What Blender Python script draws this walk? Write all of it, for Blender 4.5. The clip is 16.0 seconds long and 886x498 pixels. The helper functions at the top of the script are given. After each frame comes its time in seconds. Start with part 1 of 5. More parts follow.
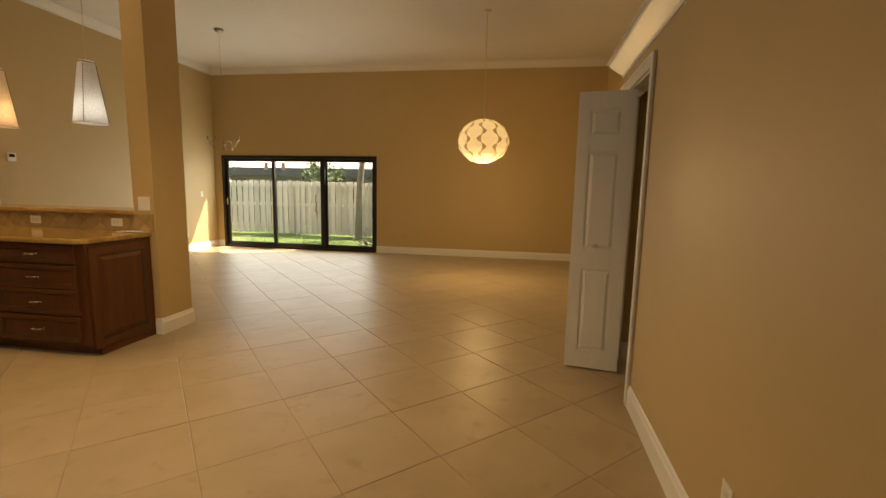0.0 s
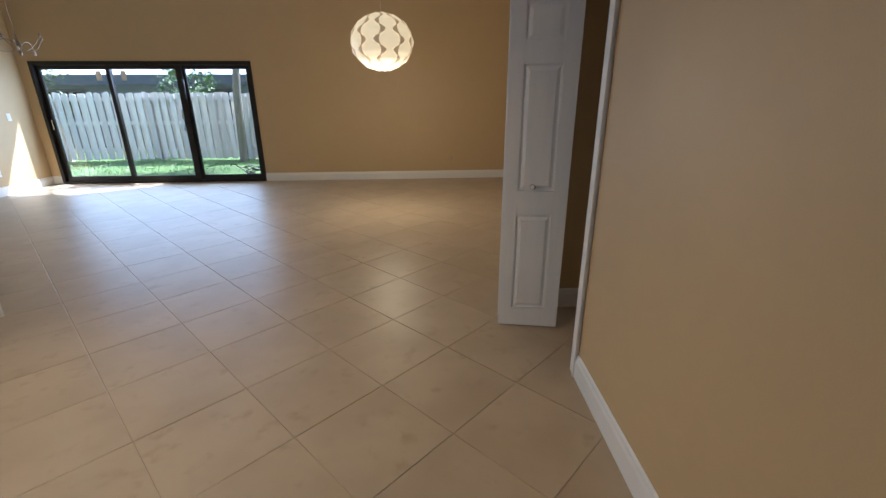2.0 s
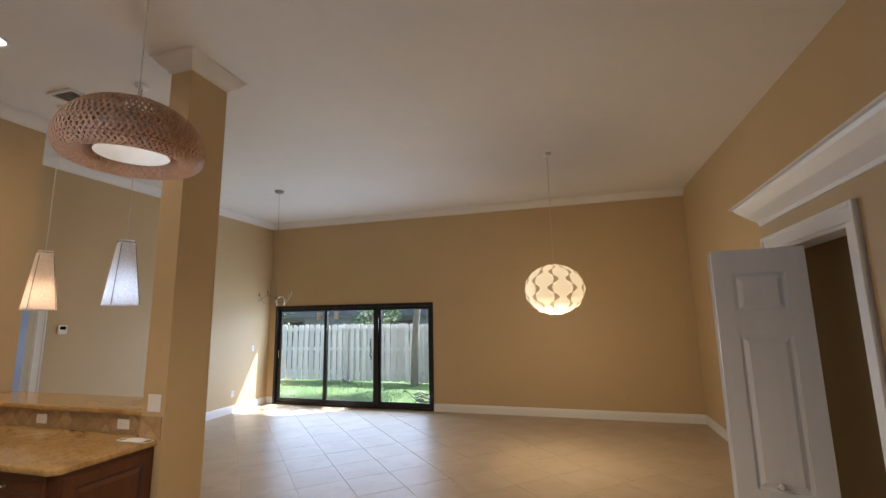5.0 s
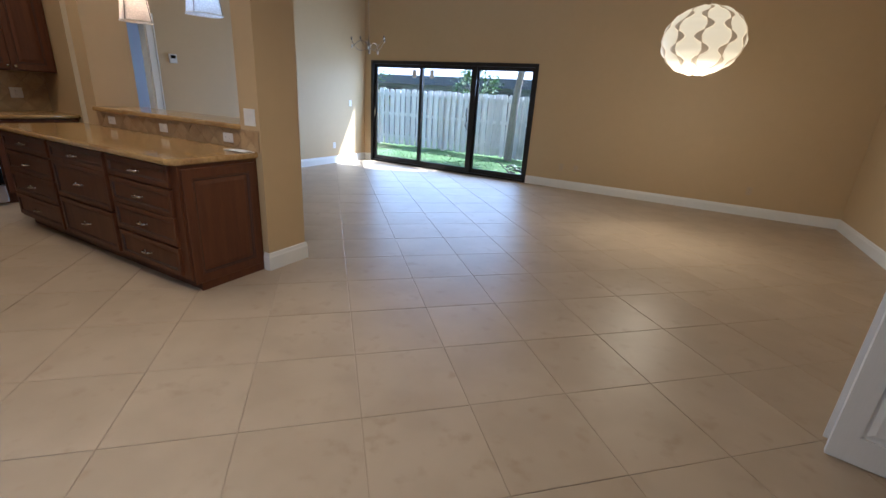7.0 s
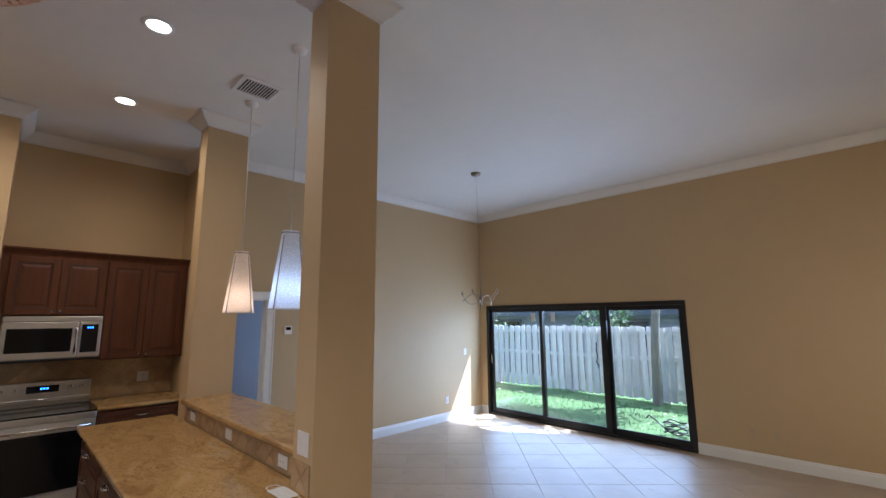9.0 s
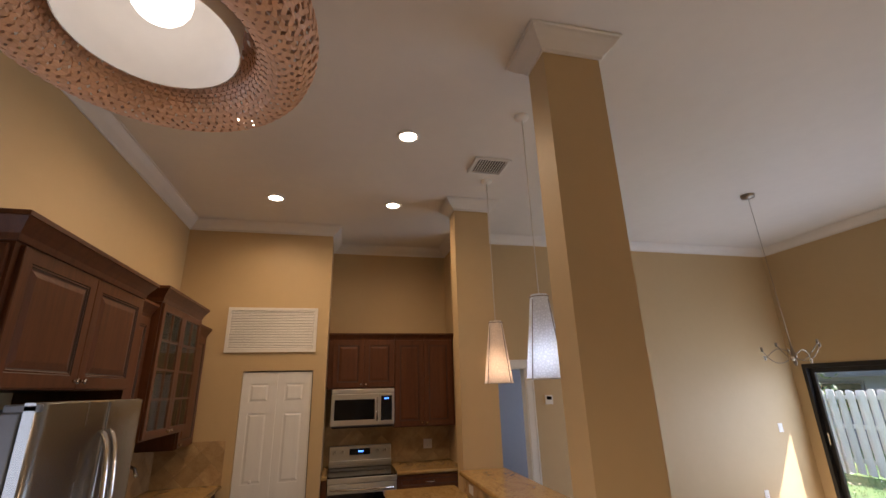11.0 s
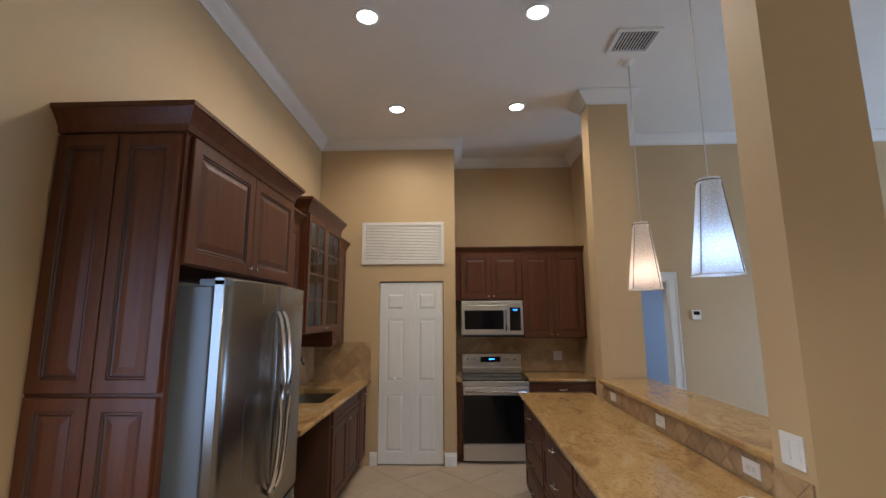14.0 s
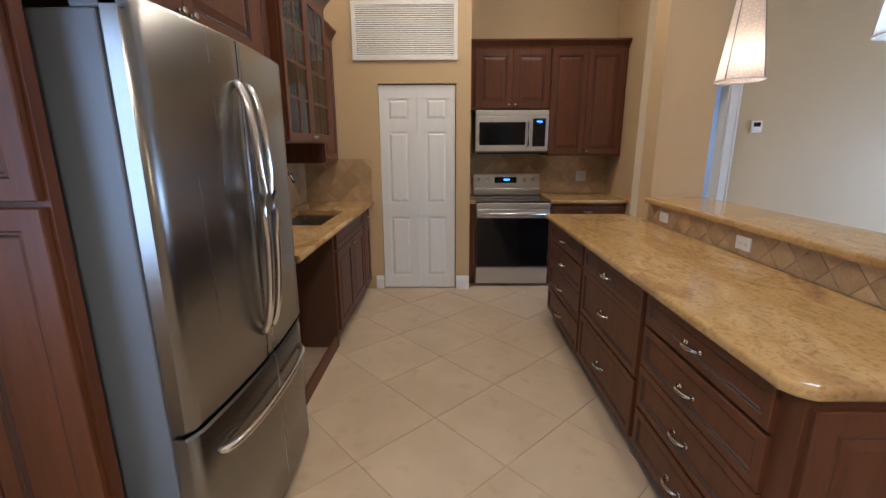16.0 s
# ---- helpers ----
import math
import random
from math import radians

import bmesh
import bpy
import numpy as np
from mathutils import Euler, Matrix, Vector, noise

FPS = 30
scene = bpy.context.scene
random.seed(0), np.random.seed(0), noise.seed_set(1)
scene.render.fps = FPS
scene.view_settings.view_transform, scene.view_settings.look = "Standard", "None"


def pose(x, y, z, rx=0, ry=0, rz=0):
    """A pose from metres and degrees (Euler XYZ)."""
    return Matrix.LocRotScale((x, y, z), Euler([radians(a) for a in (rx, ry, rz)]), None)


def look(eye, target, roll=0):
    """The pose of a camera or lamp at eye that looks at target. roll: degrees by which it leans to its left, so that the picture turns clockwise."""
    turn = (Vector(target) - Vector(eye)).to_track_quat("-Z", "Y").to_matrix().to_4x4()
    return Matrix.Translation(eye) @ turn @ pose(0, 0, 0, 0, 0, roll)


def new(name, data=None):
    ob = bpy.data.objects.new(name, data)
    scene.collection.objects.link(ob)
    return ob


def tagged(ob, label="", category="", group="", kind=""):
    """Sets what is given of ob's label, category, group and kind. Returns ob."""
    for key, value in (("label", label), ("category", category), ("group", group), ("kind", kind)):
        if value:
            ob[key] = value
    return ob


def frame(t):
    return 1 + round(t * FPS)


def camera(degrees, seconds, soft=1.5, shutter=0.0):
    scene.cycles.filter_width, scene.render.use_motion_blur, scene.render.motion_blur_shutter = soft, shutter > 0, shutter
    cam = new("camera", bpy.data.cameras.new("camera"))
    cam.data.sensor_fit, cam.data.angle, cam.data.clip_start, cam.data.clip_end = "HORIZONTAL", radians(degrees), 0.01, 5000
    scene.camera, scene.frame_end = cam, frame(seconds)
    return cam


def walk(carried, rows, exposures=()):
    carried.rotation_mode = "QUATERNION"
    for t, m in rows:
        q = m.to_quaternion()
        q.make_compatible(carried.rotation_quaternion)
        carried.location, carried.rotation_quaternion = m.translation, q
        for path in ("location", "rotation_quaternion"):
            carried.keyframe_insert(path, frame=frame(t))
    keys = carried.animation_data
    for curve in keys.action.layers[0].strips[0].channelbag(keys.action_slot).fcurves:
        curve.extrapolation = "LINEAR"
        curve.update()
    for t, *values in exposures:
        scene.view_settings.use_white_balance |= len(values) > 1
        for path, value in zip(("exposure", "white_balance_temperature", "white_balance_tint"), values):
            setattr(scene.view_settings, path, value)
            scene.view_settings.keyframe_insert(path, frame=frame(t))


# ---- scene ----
cam = camera(91.6, 16.0)
PATH = [
    (0, (-0.11, 0.641, 1.308), (-0.417, 2.6, 1.046), 1.2),
    (0.5, (-0.107, 1.003, 1.255), (-0.279, 2.937, 0.774), -4.4),
    (1, (-0.066, 1.23, 1.282), (-0.18, 3.068, 0.501), -5.7),
    (1.5, (-0.124, 1.314, 1.329), (-0.135, 3.137, 0.507), -3.5),
    (2, (-0.179, 1.4, 1.454), (-0.068, 3.281, 0.782), -0.3),
    (2.5, (-0.189, 1.449, 1.63), (0.002, 3.429, 1.425), 2.3),
    (3, (-0.194, 1.446, 1.715), (0.033, 3.421, 1.937), 1.5),
    (3.2, (-0.198, 1.439, 1.741), (0.038, 3.393, 2.1), 0.4),
    (5.3, (-0.37, 1.45, 1.711), (-1.048, 3.31, 1.995), -1.0),
    (5.5, (-0.36, 1.471, 1.656), (-1.094, 3.327, 1.77), -1.6),
    (6, (-0.329, 1.517, 1.533), (-1.112, 3.337, 1.255), -1.9),
    (6.5, (-0.362, 1.629, 1.404), (-1.146, 3.378, 0.835), -0.2),
    (7, (-0.469, 1.778, 1.368), (-1.354, 3.445, 0.709), 3.7),
    (7.5, (-0.606, 1.992, 1.407), (-1.685, 3.602, 0.912), 2.5),
    (8, (-0.736, 2.285, 1.595), (-2.033, 3.807, 1.562), 2.3),
    (8.2, (-0.809, 2.375, 1.655), (-2.133, 3.871, 1.751), 0.4),
    (10.3, (-1.255, 3.132, 1.843), (-2.769, 4.292, 2.447), -1.3),
    (10.5, (-1.266, 3.05, 1.841), (-2.932, 3.965, 2.462), -1.2),
    (11, (-1.269, 2.836, 1.823), (-3.121, 3.276, 2.436), -1.6),
    (11.5, (-1.24, 2.644, 1.801), (-3.155, 2.661, 2.38), -0.8),
    (12, (-1.196, 2.505, 1.829), (-3.076, 2.162, 2.418), 1.3),
    (12.5, (-1.133, 2.448, 1.892), (-2.937, 1.938, 2.587), 1.9),
    (13, (-1.173, 2.476, 1.855), (-3.0, 2.051, 2.548), 0.7),
    (13.5, (-1.326, 2.561, 1.76), (-3.258, 2.409, 2.254), -1.2),
    (14, (-1.526, 2.7, 1.646), (-3.501, 2.635, 1.954), -0.3),
    (14.5, (-1.728, 2.761, 1.587), (-3.724, 2.732, 1.711), 1.1),
    (15, (-1.951, 2.562, 1.545), (-3.951, 2.531, 1.569), 1.2),
    (15.5, (-2.184, 2.408, 1.501), (-4.165, 2.365, 1.229), 1.4),
    (16, (-2.257, 2.454, 1.476), (-4.202, 2.431, 1.01), -0.2),
]
walk(cam, [(t, look(eye, target, roll)) for t, eye, target, roll in PATH],
     [(0.0, 1.85, 10300, 11), (0.5, 2.0, 6700, 13), (1.0, 2.02, 5450, 12), (2.0, 2.0, 5200, 11), (3.0, 2.08, 5300, 14), (5.5, 2.1, 5850, 14), (6.0, 2.07, 5050, 13), (7.0, 2.04, 4850, 12), (7.5, 2.0, 4850, 12), (8.0, 2.02, 4800, 13),
      (10.5, 1.97, 5750, 18), (11.0, 1.95, 6150, 21), (11.6, 2.05, 5850, 19), (12.5, 2.29, 5250, 14), (13.0, 2.3, 5300, 14), (14.0, 2.36, 4750, 10), (14.5, 2.33, 4850, 11), (15.0, 2.6, 4750, 11), (15.5, 2.7, 4750, 12), (16.0, 2.72, 4750, 12)])

# ---- world, sun and exposure ----
SUN_AZ, SUN_EL = 37.0, 54.5          # degrees: clockwise from +y, above the horizon


def setup_world():
    w = bpy.data.worlds.new("sky")
    scene.world = w
    w.use_nodes = True
    nt = w.node_tree
    nt.nodes.clear()
    out, bg, sky = nt.nodes.new("ShaderNodeOutputWorld"), nt.nodes.new("ShaderNodeBackground"), nt.nodes.new("ShaderNodeTexSky")
    sky.sky_type, sky.sun_disc = "NISHITA", False
    sky.sun_elevation, sky.sun_rotation = radians(SUN_EL), radians(SUN_AZ)
    sky.air_density, sky.dust_density = 1.0, 1.5
    bg.inputs["Strength"].default_value = 0.15
    nt.links.new(sky.outputs[0], bg.inputs[0])
    nt.links.new(bg.outputs[0], out.inputs[0])
    sun = new("sun", bpy.data.lights.new("sun", "SUN"))
    sun.data.energy, sun.data.angle, sun.data.color = 5.0, radians(0.55), (1.0, 0.97, 0.91)
    az, el = radians(SUN_AZ), radians(SUN_EL)
    way = Vector((math.sin(az) * math.cos(el), math.cos(az) * math.cos(el), math.sin(el)))
    sun.matrix_world = look(way * 20, (0, 0, 0))


setup_world()


def lamp(name, kind, place, watts, colour, size=0.05, target=None, spot=None):
    ob = new(name, bpy.data.lights.new(name, kind))
    ob.data.energy, ob.data.color = watts, colour
    if kind == "AREA":
        ob.data.shape, ob.data.size = "DISK", size
    else:
        ob.data.shadow_soft_size = size
    if spot:
        ob.data.spot_size, ob.data.spot_blend = radians(spot), 0.8
    ob.matrix_world = look(place, target) if target else Matrix.Translation(place)
    return ob


WARM, COOL = (1.0, 0.72, 0.45), (0.86, 0.92, 1.0)
CANS = [(-5.79, 2.08), (-5.79, 3.34), (-4.36, 3.30), (-4.36, 2.06)]
CEIL = 3.815


def sky_lamp(name, place, target, wide, high, watts, colour):
    ob = lamp(name, "AREA", place, watts, colour, wide, target)
    ob.data.shape, ob.data.size, ob.data.size_y = "RECTANGLE", wide, high
    return ob


sky_lamp("sliding_door_sky", (-4.68, 9.375, 1.05), (-4.68, 0.0, 2.2), 3.3, 1.8, 18, (0.70, 0.85, 1.0))
# fill lamp added to brighten the side room; no source is known there
sky_lamp("side_room_fill", (-8.2, 7.98, 1.5), (-8.2, 4.0, 1.0), 1.3, 1.1, 6.5, (0.72, 0.84, 1.0))
sky_lamp("south_window_sky", (-2.12, 1.05, 1.45), (-2.12, 4.0, 1.2), 1.05, 1.0, 2.6, (0.76, 0.87, 1.0))
for cx, cy in CANS:
    lamp("can_light", "SPOT", (cx, cy, CEIL - 0.03), 10.5, (1.0, 0.72, 0.41), 0.06, (cx, cy, 0), 168)

# ---- materials ----


def material(name, colour, rough=0.5, metal=0.0, colour2=None, scale=3.0, amount=1.0, bump=0.0, bump_scale=60.0, detail=4.0, spec=0.5, stretch=None, coat=0.0, per_object=0.0, rough_var=0.0):
    m = bpy.data.materials.new(name)
    m.use_nodes = True
    nt = m.node_tree
    b = nt.nodes["Principled BSDF"]
    b.inputs["Roughness"].default_value, b.inputs["Metallic"].default_value = rough, metal
    b.inputs["Specular IOR Level"].default_value, b.inputs["Coat Weight"].default_value = spec, coat
    b.inputs["Coat Roughness"].default_value = 0.12
    tc = nt.nodes.new("ShaderNodeTexCoord")
    mp = nt.nodes.new("ShaderNodeMapping")
    nt.links.new(tc.outputs["Object"], mp.inputs[0])
    if stretch:
        mp.inputs["Scale"].default_value = stretch
    info = nt.nodes.new("ShaderNodeObjectInfo")
    if per_object:
        add = nt.nodes.new("ShaderNodeVectorMath")
        sc = nt.nodes.new("ShaderNodeMath")
        sc.operation, sc.inputs[1].default_value = "MULTIPLY", 37.0
        nt.links.new(info.outputs["Random"], sc.inputs[0])
        nt.links.new(mp.outputs[0], add.inputs[0])
        nt.links.new(sc.outputs[0], add.inputs[1])
        source = add.outputs[0]
    else:
        source = mp.outputs[0]
    if colour2 is None:
        colour2 = tuple(c * 0.93 for c in colour)
    n1, n2 = nt.nodes.new("ShaderNodeTexNoise"), nt.nodes.new("ShaderNodeTexNoise")
    n1.inputs["Scale"].default_value, n1.inputs["Detail"].default_value = scale, detail
    n2.inputs["Scale"].default_value, n2.inputs["Detail"].default_value = scale * 9, 3
    for n in (n1, n2):
        nt.links.new(source, n.inputs["Vector"])
    mixf = nt.nodes.new("ShaderNodeMix")
    mixf.inputs[0].default_value = 0.35
    nt.links.new(n1.outputs[0], mixf.inputs[2])
    nt.links.new(n2.outputs[0], mixf.inputs[3])
    ramp = nt.nodes.new("ShaderNodeValToRGB")
    ramp.color_ramp.elements[0].position, ramp.color_ramp.elements[1].position = 0.5 - 0.2 * amount, 0.5 + 0.2 * amount
    ramp.color_ramp.elements[0].color, ramp.color_ramp.elements[1].color = (*colour2, 1), (*colour, 1)
    nt.links.new(mixf.outputs[0], ramp.inputs[0])
    last = ramp.outputs[0]
    if per_object:
        hsv = nt.nodes.new("ShaderNodeHueSaturation")
        mr = nt.nodes.new("ShaderNodeMapRange")
        mr.inputs[3].default_value, mr.inputs[4].default_value = 1 - per_object, 1 + per_object
        nt.links.new(info.outputs["Random"], mr.inputs[0])
        nt.links.new(mr.outputs[0], hsv.inputs["Value"])
        nt.links.new(last, hsv.inputs["Color"])
        last = hsv.outputs[0]
    nt.links.new(last, b.inputs["Base Color"])
    if rough_var:
        mr2 = nt.nodes.new("ShaderNodeMapRange")
        mr2.inputs[3].default_value, mr2.inputs[4].default_value = rough - rough_var, rough + rough_var
        nt.links.new(n1.outputs[0], mr2.inputs[0])
        nt.links.new(mr2.outputs[0], b.inputs["Roughness"])
    if bump:
        n3, bp = nt.nodes.new("ShaderNodeTexNoise"), nt.nodes.new("ShaderNodeBump")
        n3.inputs["Scale"].default_value = bump_scale
        n3.inputs["Detail"].default_value = 3
        nt.links.new(source, n3.inputs["Vector"])
        bp.inputs["Strength"].default_value, bp.inputs["Distance"].default_value = bump, 0.004
        nt.links.new(n3.outputs[0], bp.inputs["Height"])
        nt.links.new(bp.outputs[0], b.inputs["Normal"])
    return m


def glowing(name, colour, strength, base=(0.9, 0.9, 0.9)):
    m = bpy.data.materials.new(name)
    m.use_nodes = True
    b = m.node_tree.nodes["Principled BSDF"]
    b.inputs["Base Color"].default_value = (*base, 1)
    b.inputs["Emission Color"].default_value = (*colour, 1)
    b.inputs["Emission Strength"].default_value = strength
    b.inputs["Roughness"].default_value = 0.6
    return m


def glass_material(name, tint=(1, 1, 1), gloss=0.06):
    m = bpy.data.materials.new(name)
    m.use_nodes = True
    nt = m.node_tree
    nt.nodes.remove(nt.nodes["Principled BSDF"])
    t, g, mix, fr = (nt.nodes.new(k) for k in ("ShaderNodeBsdfTransparent", "ShaderNodeBsdfGlossy", "ShaderNodeMixShader", "ShaderNodeFresnel"))
    t.inputs[0].default_value = (*tint, 1)
    g.inputs["Roughness"].default_value = 0.02
    fr.inputs[0].default_value = 1.45
    nt.links.new(fr.outputs[0], mix.inputs[0])
    nt.links.new(t.outputs[0], mix.inputs[1])
    nt.links.new(g.outputs[0], mix.inputs[2])
    nt.links.new(mix.outputs[0], nt.nodes["Material Output"].inputs[0])
    return m


def cloth_shade(name, colour, see=0.5):
    """A thin lamp shade that lets part of the light through."""
    m = bpy.data.materials.new(name)
    m.use_nodes = True
    nt = m.node_tree
    nt.nodes.remove(nt.nodes["Principled BSDF"])
    d, t, mix, v, r = (nt.nodes.new(k) for k in ("ShaderNodeBsdfDiffuse", "ShaderNodeBsdfTranslucent", "ShaderNodeMixShader", "ShaderNodeTexVoronoi", "ShaderNodeValToRGB"))
    tc = nt.nodes.new("ShaderNodeTexCoord")
    nt.links.new(tc.outputs["Object"], v.inputs["Vector"])
    v.inputs["Scale"].default_value = 56
    v.feature = "DISTANCE_TO_EDGE"
    r.color_ramp.elements[0].color, r.color_ramp.elements[1].color = (*[c * 0.82 for c in colour], 1), (*colour, 1)
    r.color_ramp.elements[1].position = 0.25
    nt.links.new(v.outputs["Distance"], r.inputs[0])
    nt.links.new(r.outputs[0], d.inputs[0])
    nt.links.new(r.outputs[0], t.inputs[0])
    mix.inputs[0].default_value = see
    nt.links.new(d.outputs[0], mix.inputs[1])
    nt.links.new(t.outputs[0], mix.inputs[2])
    nt.links.new(mix.outputs[0], nt.nodes["Material Output"].inputs[0])
    return m


TAN = material("tan_wall_paint", (0.54, 0.40, 0.215), 0.55, colour2=(0.51, 0.375, 0.20), scale=1.2, bump=0.08, bump_scale=180)
GREYBLUE = material("grey_wall_paint", (0.30, 0.31, 0.35), 0.6, scale=1.2, bump=0.08, bump_scale=180)
BEIGE_PLATE = material("beige_plastic", (0.50, 0.39, 0.24), 0.4, scale=6)
WHITE_CEIL = material("ceiling_paint", (0.74, 0.71, 0.66), 0.7, scale=1.0, bump=0.1, bump_scale=120)
TRIM = material("white_trim_paint", (0.80, 0.79, 0.76), 0.35, scale=2.0, bump=0.03, bump_scale=90)
DOORWHITE = material("white_door_paint", (0.80, 0.80, 0.79), 0.35, scale=3.0, bump=0.06, bump_scale=40, stretch=(6, 6, 0.6))


def tile_material(name, c1, c2, c3, rough):
    m = bpy.data.materials.new(name)
    m.use_nodes = True
    nt = m.node_tree
    b = nt.nodes["Principled BSDF"]
    b.inputs["Roughness"].default_value, b.inputs["Specular IOR Level"].default_value = rough, 0.32
    tc, info, off, mul = (nt.nodes.new(k) for k in ("ShaderNodeTexCoord", "ShaderNodeObjectInfo", "ShaderNodeVectorMath", "ShaderNodeMath"))
    mul.operation, mul.inputs[1].default_value = "MULTIPLY", 20.0
    nt.links.new(info.outputs["Random"], mul.inputs[0])
    nt.links.new(tc.outputs["Object"], off.inputs[0])
    nt.links.new(mul.outputs[0], off.inputs[1])
    last = None
    for scale, detail, lo, hi, a, c in ((2.6, 3, 0.3, 0.7, c2, c1), (9.0, 4, 0.56, 0.80, None, c3)):
        n, mr, mx = (nt.nodes.new(k) for k in ("ShaderNodeTexNoise", "ShaderNodeMapRange", "ShaderNodeMix"))
        n.inputs["Scale"].default_value, n.inputs["Detail"].default_value = scale, detail
        nt.links.new(off.outputs[0], n.inputs["Vector"])
        mr.interpolation_type = "SMOOTHSTEP"
        mr.inputs[1].default_value, mr.inputs[2].default_value = lo, hi
        nt.links.new(n.outputs[0], mr.inputs[0])
        mx.data_type = "RGBA"
        nt.links.new(mr.outputs[0], mx.inputs[0])
        if a:
            mx.inputs[6].default_value = (*a, 1)
        else:
            nt.links.new(last, mx.inputs[6])
        mx.inputs[7].default_value = (*c, 1)
        last = mx.outputs[2]
    nt.links.new(last, b.inputs["Base Color"])
    return m


TILE = tile_material("porcelain_tile", (0.49, 0.39, 0.27), (0.435, 0.34, 0.23), (0.40, 0.30, 0.195), 0.40)
GROUT = material("grout", (0.37, 0.28, 0.185), 0.9, scale=8)
WOOD = material("glazed_cherry_wood", (0.122, 0.042, 0.0145), 0.45, colour2=(0.068, 0.022, 0.008), spec=0.35, scale=4.0, detail=6, stretch=(7, 7, 0.55), bump=0.05, bump_scale=30)
GLAZE = material("dark_glaze", (0.045, 0.018, 0.010), 0.5, scale=8)
DARKIN = material("cabinet_inside", (0.10, 0.045, 0.025), 0.6, scale=4)
STEEL = material("brushed_steel", (0.265, 0.255, 0.24), 0.27, 1.0, colour2=(0.245, 0.236, 0.222), scale=2.0, stretch=(5, 5, 0.2), rough_var=0.012)
CHROME = material("polished_nickel", (0.75, 0.73, 0.70), 0.15, 1.0, scale=5)
# lighter copy of the steel, with reflected window light put into the colour
RANGE_STEEL = material("lit_satin_steel", (0.64, 0.625, 0.60), 0.38, 1.0, colour2=(0.57, 0.555, 0.53), scale=2.0, stretch=(0.5, 0.5, 14), rough_var=0.04)
GREYSIDE = material("grey_enamel", (0.14, 0.155, 0.18), 0.42, scale=4, bump=0.08, bump_scale=260)
BLACKGLASS = material("black_glass", (0.005, 0.005, 0.006), 0.08, scale=4, spec=0.3)
BLACKMAT = material("black_plastic", (0.015, 0.015, 0.016), 0.4, scale=6)
BRONZE = material("dark_bronze_aluminium", (0.022, 0.020, 0.019), 0.38, 0.3, scale=6)
PLATE = material("white_plastic", (0.80, 0.78, 0.74), 0.35, scale=6)
GLASS = glass_material("window_glass")

# ---- mesh helpers ----


def bm_box(bm, lo, hi, bevel=0.0, mat=0):
    vs = [bm.verts.new((x, y, z)) for x in (lo[0], hi[0]) for y in (lo[1], hi[1]) for z in (lo[2], hi[2])]
    fs = [bm.faces.new([vs[i] for i in q]) for q in ((0, 1, 3, 2), (4, 6, 7, 5), (0, 4, 5, 1), (2, 3, 7, 6), (0, 2, 6, 4), (1, 5, 7, 3))]
    for f in fs:
        f.material_index = mat
    if bevel:
        es = list({e for f in fs for e in f.edges})
        bmesh.ops.bevel(bm, geom=es, offset=bevel, segments=2, affect="EDGES", profile=0.5)
    return vs


def bm_cyl(bm, a, b, r1, r2=None, n=16, caps=True):
    a, b = Vector(a), Vector(b)
    r2 = r1 if r2 is None else r2
    q = (b - a).to_track_quat("Z", "Y")
    rings = []
    for p, r in ((a, r1), (b, r2)):
        rings.append([bm.verts.new(p + q @ Vector((r * math.cos(2 * math.pi * i / n), r * math.sin(2 * math.pi * i / n), 0))) for i in range(n)])
    for i in range(n):
        f = bm.faces.new((rings[0][i], rings[0][(i + 1) % n], rings[1][(i + 1) % n], rings[1][i]))
        f.smooth = True
    if caps:
        bm.faces.new(rings[0][::-1])
        bm.faces.new(rings[1])


def bm_lathe(bm, profile, centre=(0, 0, 0), n=32, closed=False):
    """Turns a list of (radius, z) about the upright axis."""
    rings = [[bm.verts.new((centre[0] + r * math.cos(2 * math.pi * i / n), centre[1] + r * math.sin(2 * math.pi * i / n), centre[2] + z)) for i in range(n)] for r, z in profile]
    pairs = list(zip(rings, rings[1:])) + ([(rings[-1], rings[0])] if closed else [])
    for p, q in pairs:
        for i in range(n):
            f = bm.faces.new((p[i], p[(i + 1) % n], q[(i + 1) % n], q[i]))
            f.smooth = True


def bm_tube(bm, pts, r, n=8):
    """A round bar along a line of points."""
    pts = [Vector(p) for p in pts]
    rings = []
    for i, p in enumerate(pts):
        d = (pts[min(i + 1, len(pts) - 1)] - pts[max(i - 1, 0)]).normalized()
        q = d.to_track_quat("Z", "Y")
        rings.append([bm.verts.new(p + q @ Vector((r * math.cos(2 * math.pi * k / n), r * math.sin(2 * math.pi * k / n), 0))) for k in range(n)])
    for a, b in zip(rings, rings[1:]):
        for k in range(n):
            f = bm.faces.new((a[k], a[(k + 1) % n], b[(k + 1) % n], b[k]))
            f.smooth = True
    bm.faces.new(rings[0][::-1])
    bm.faces.new(rings[-1])


def mesh_from(bm, name, mats):
    bmesh.ops.recalc_face_normals(bm, faces=bm.faces)
    me = bpy.data.meshes.new(name)
    bm.to_mesh(me)
    bm.free()
    for m in (mats if isinstance(mats, (list, tuple)) else [mats]):
        me.materials.append(m)
    return me


def part(name, bm, mats, parent=None, label="", at=None):
    ob = new(name, mesh_from(bm, name, mats))
    if parent is not None:
        ob.parent = parent
    if at is not None:
        ob.matrix_basis = at if isinstance(at, Matrix) else Matrix.Translation(at)
    return tagged(ob, label)


def thing(name, label, category, place=(0, 0, 0), turn=0.0, group="", kind=""):
    ob = new(name)
    ob.empty_display_size = 0.1
    ob.matrix_basis = pose(*place, 0, 0, turn)
    return tagged(ob, label, category, group, kind)


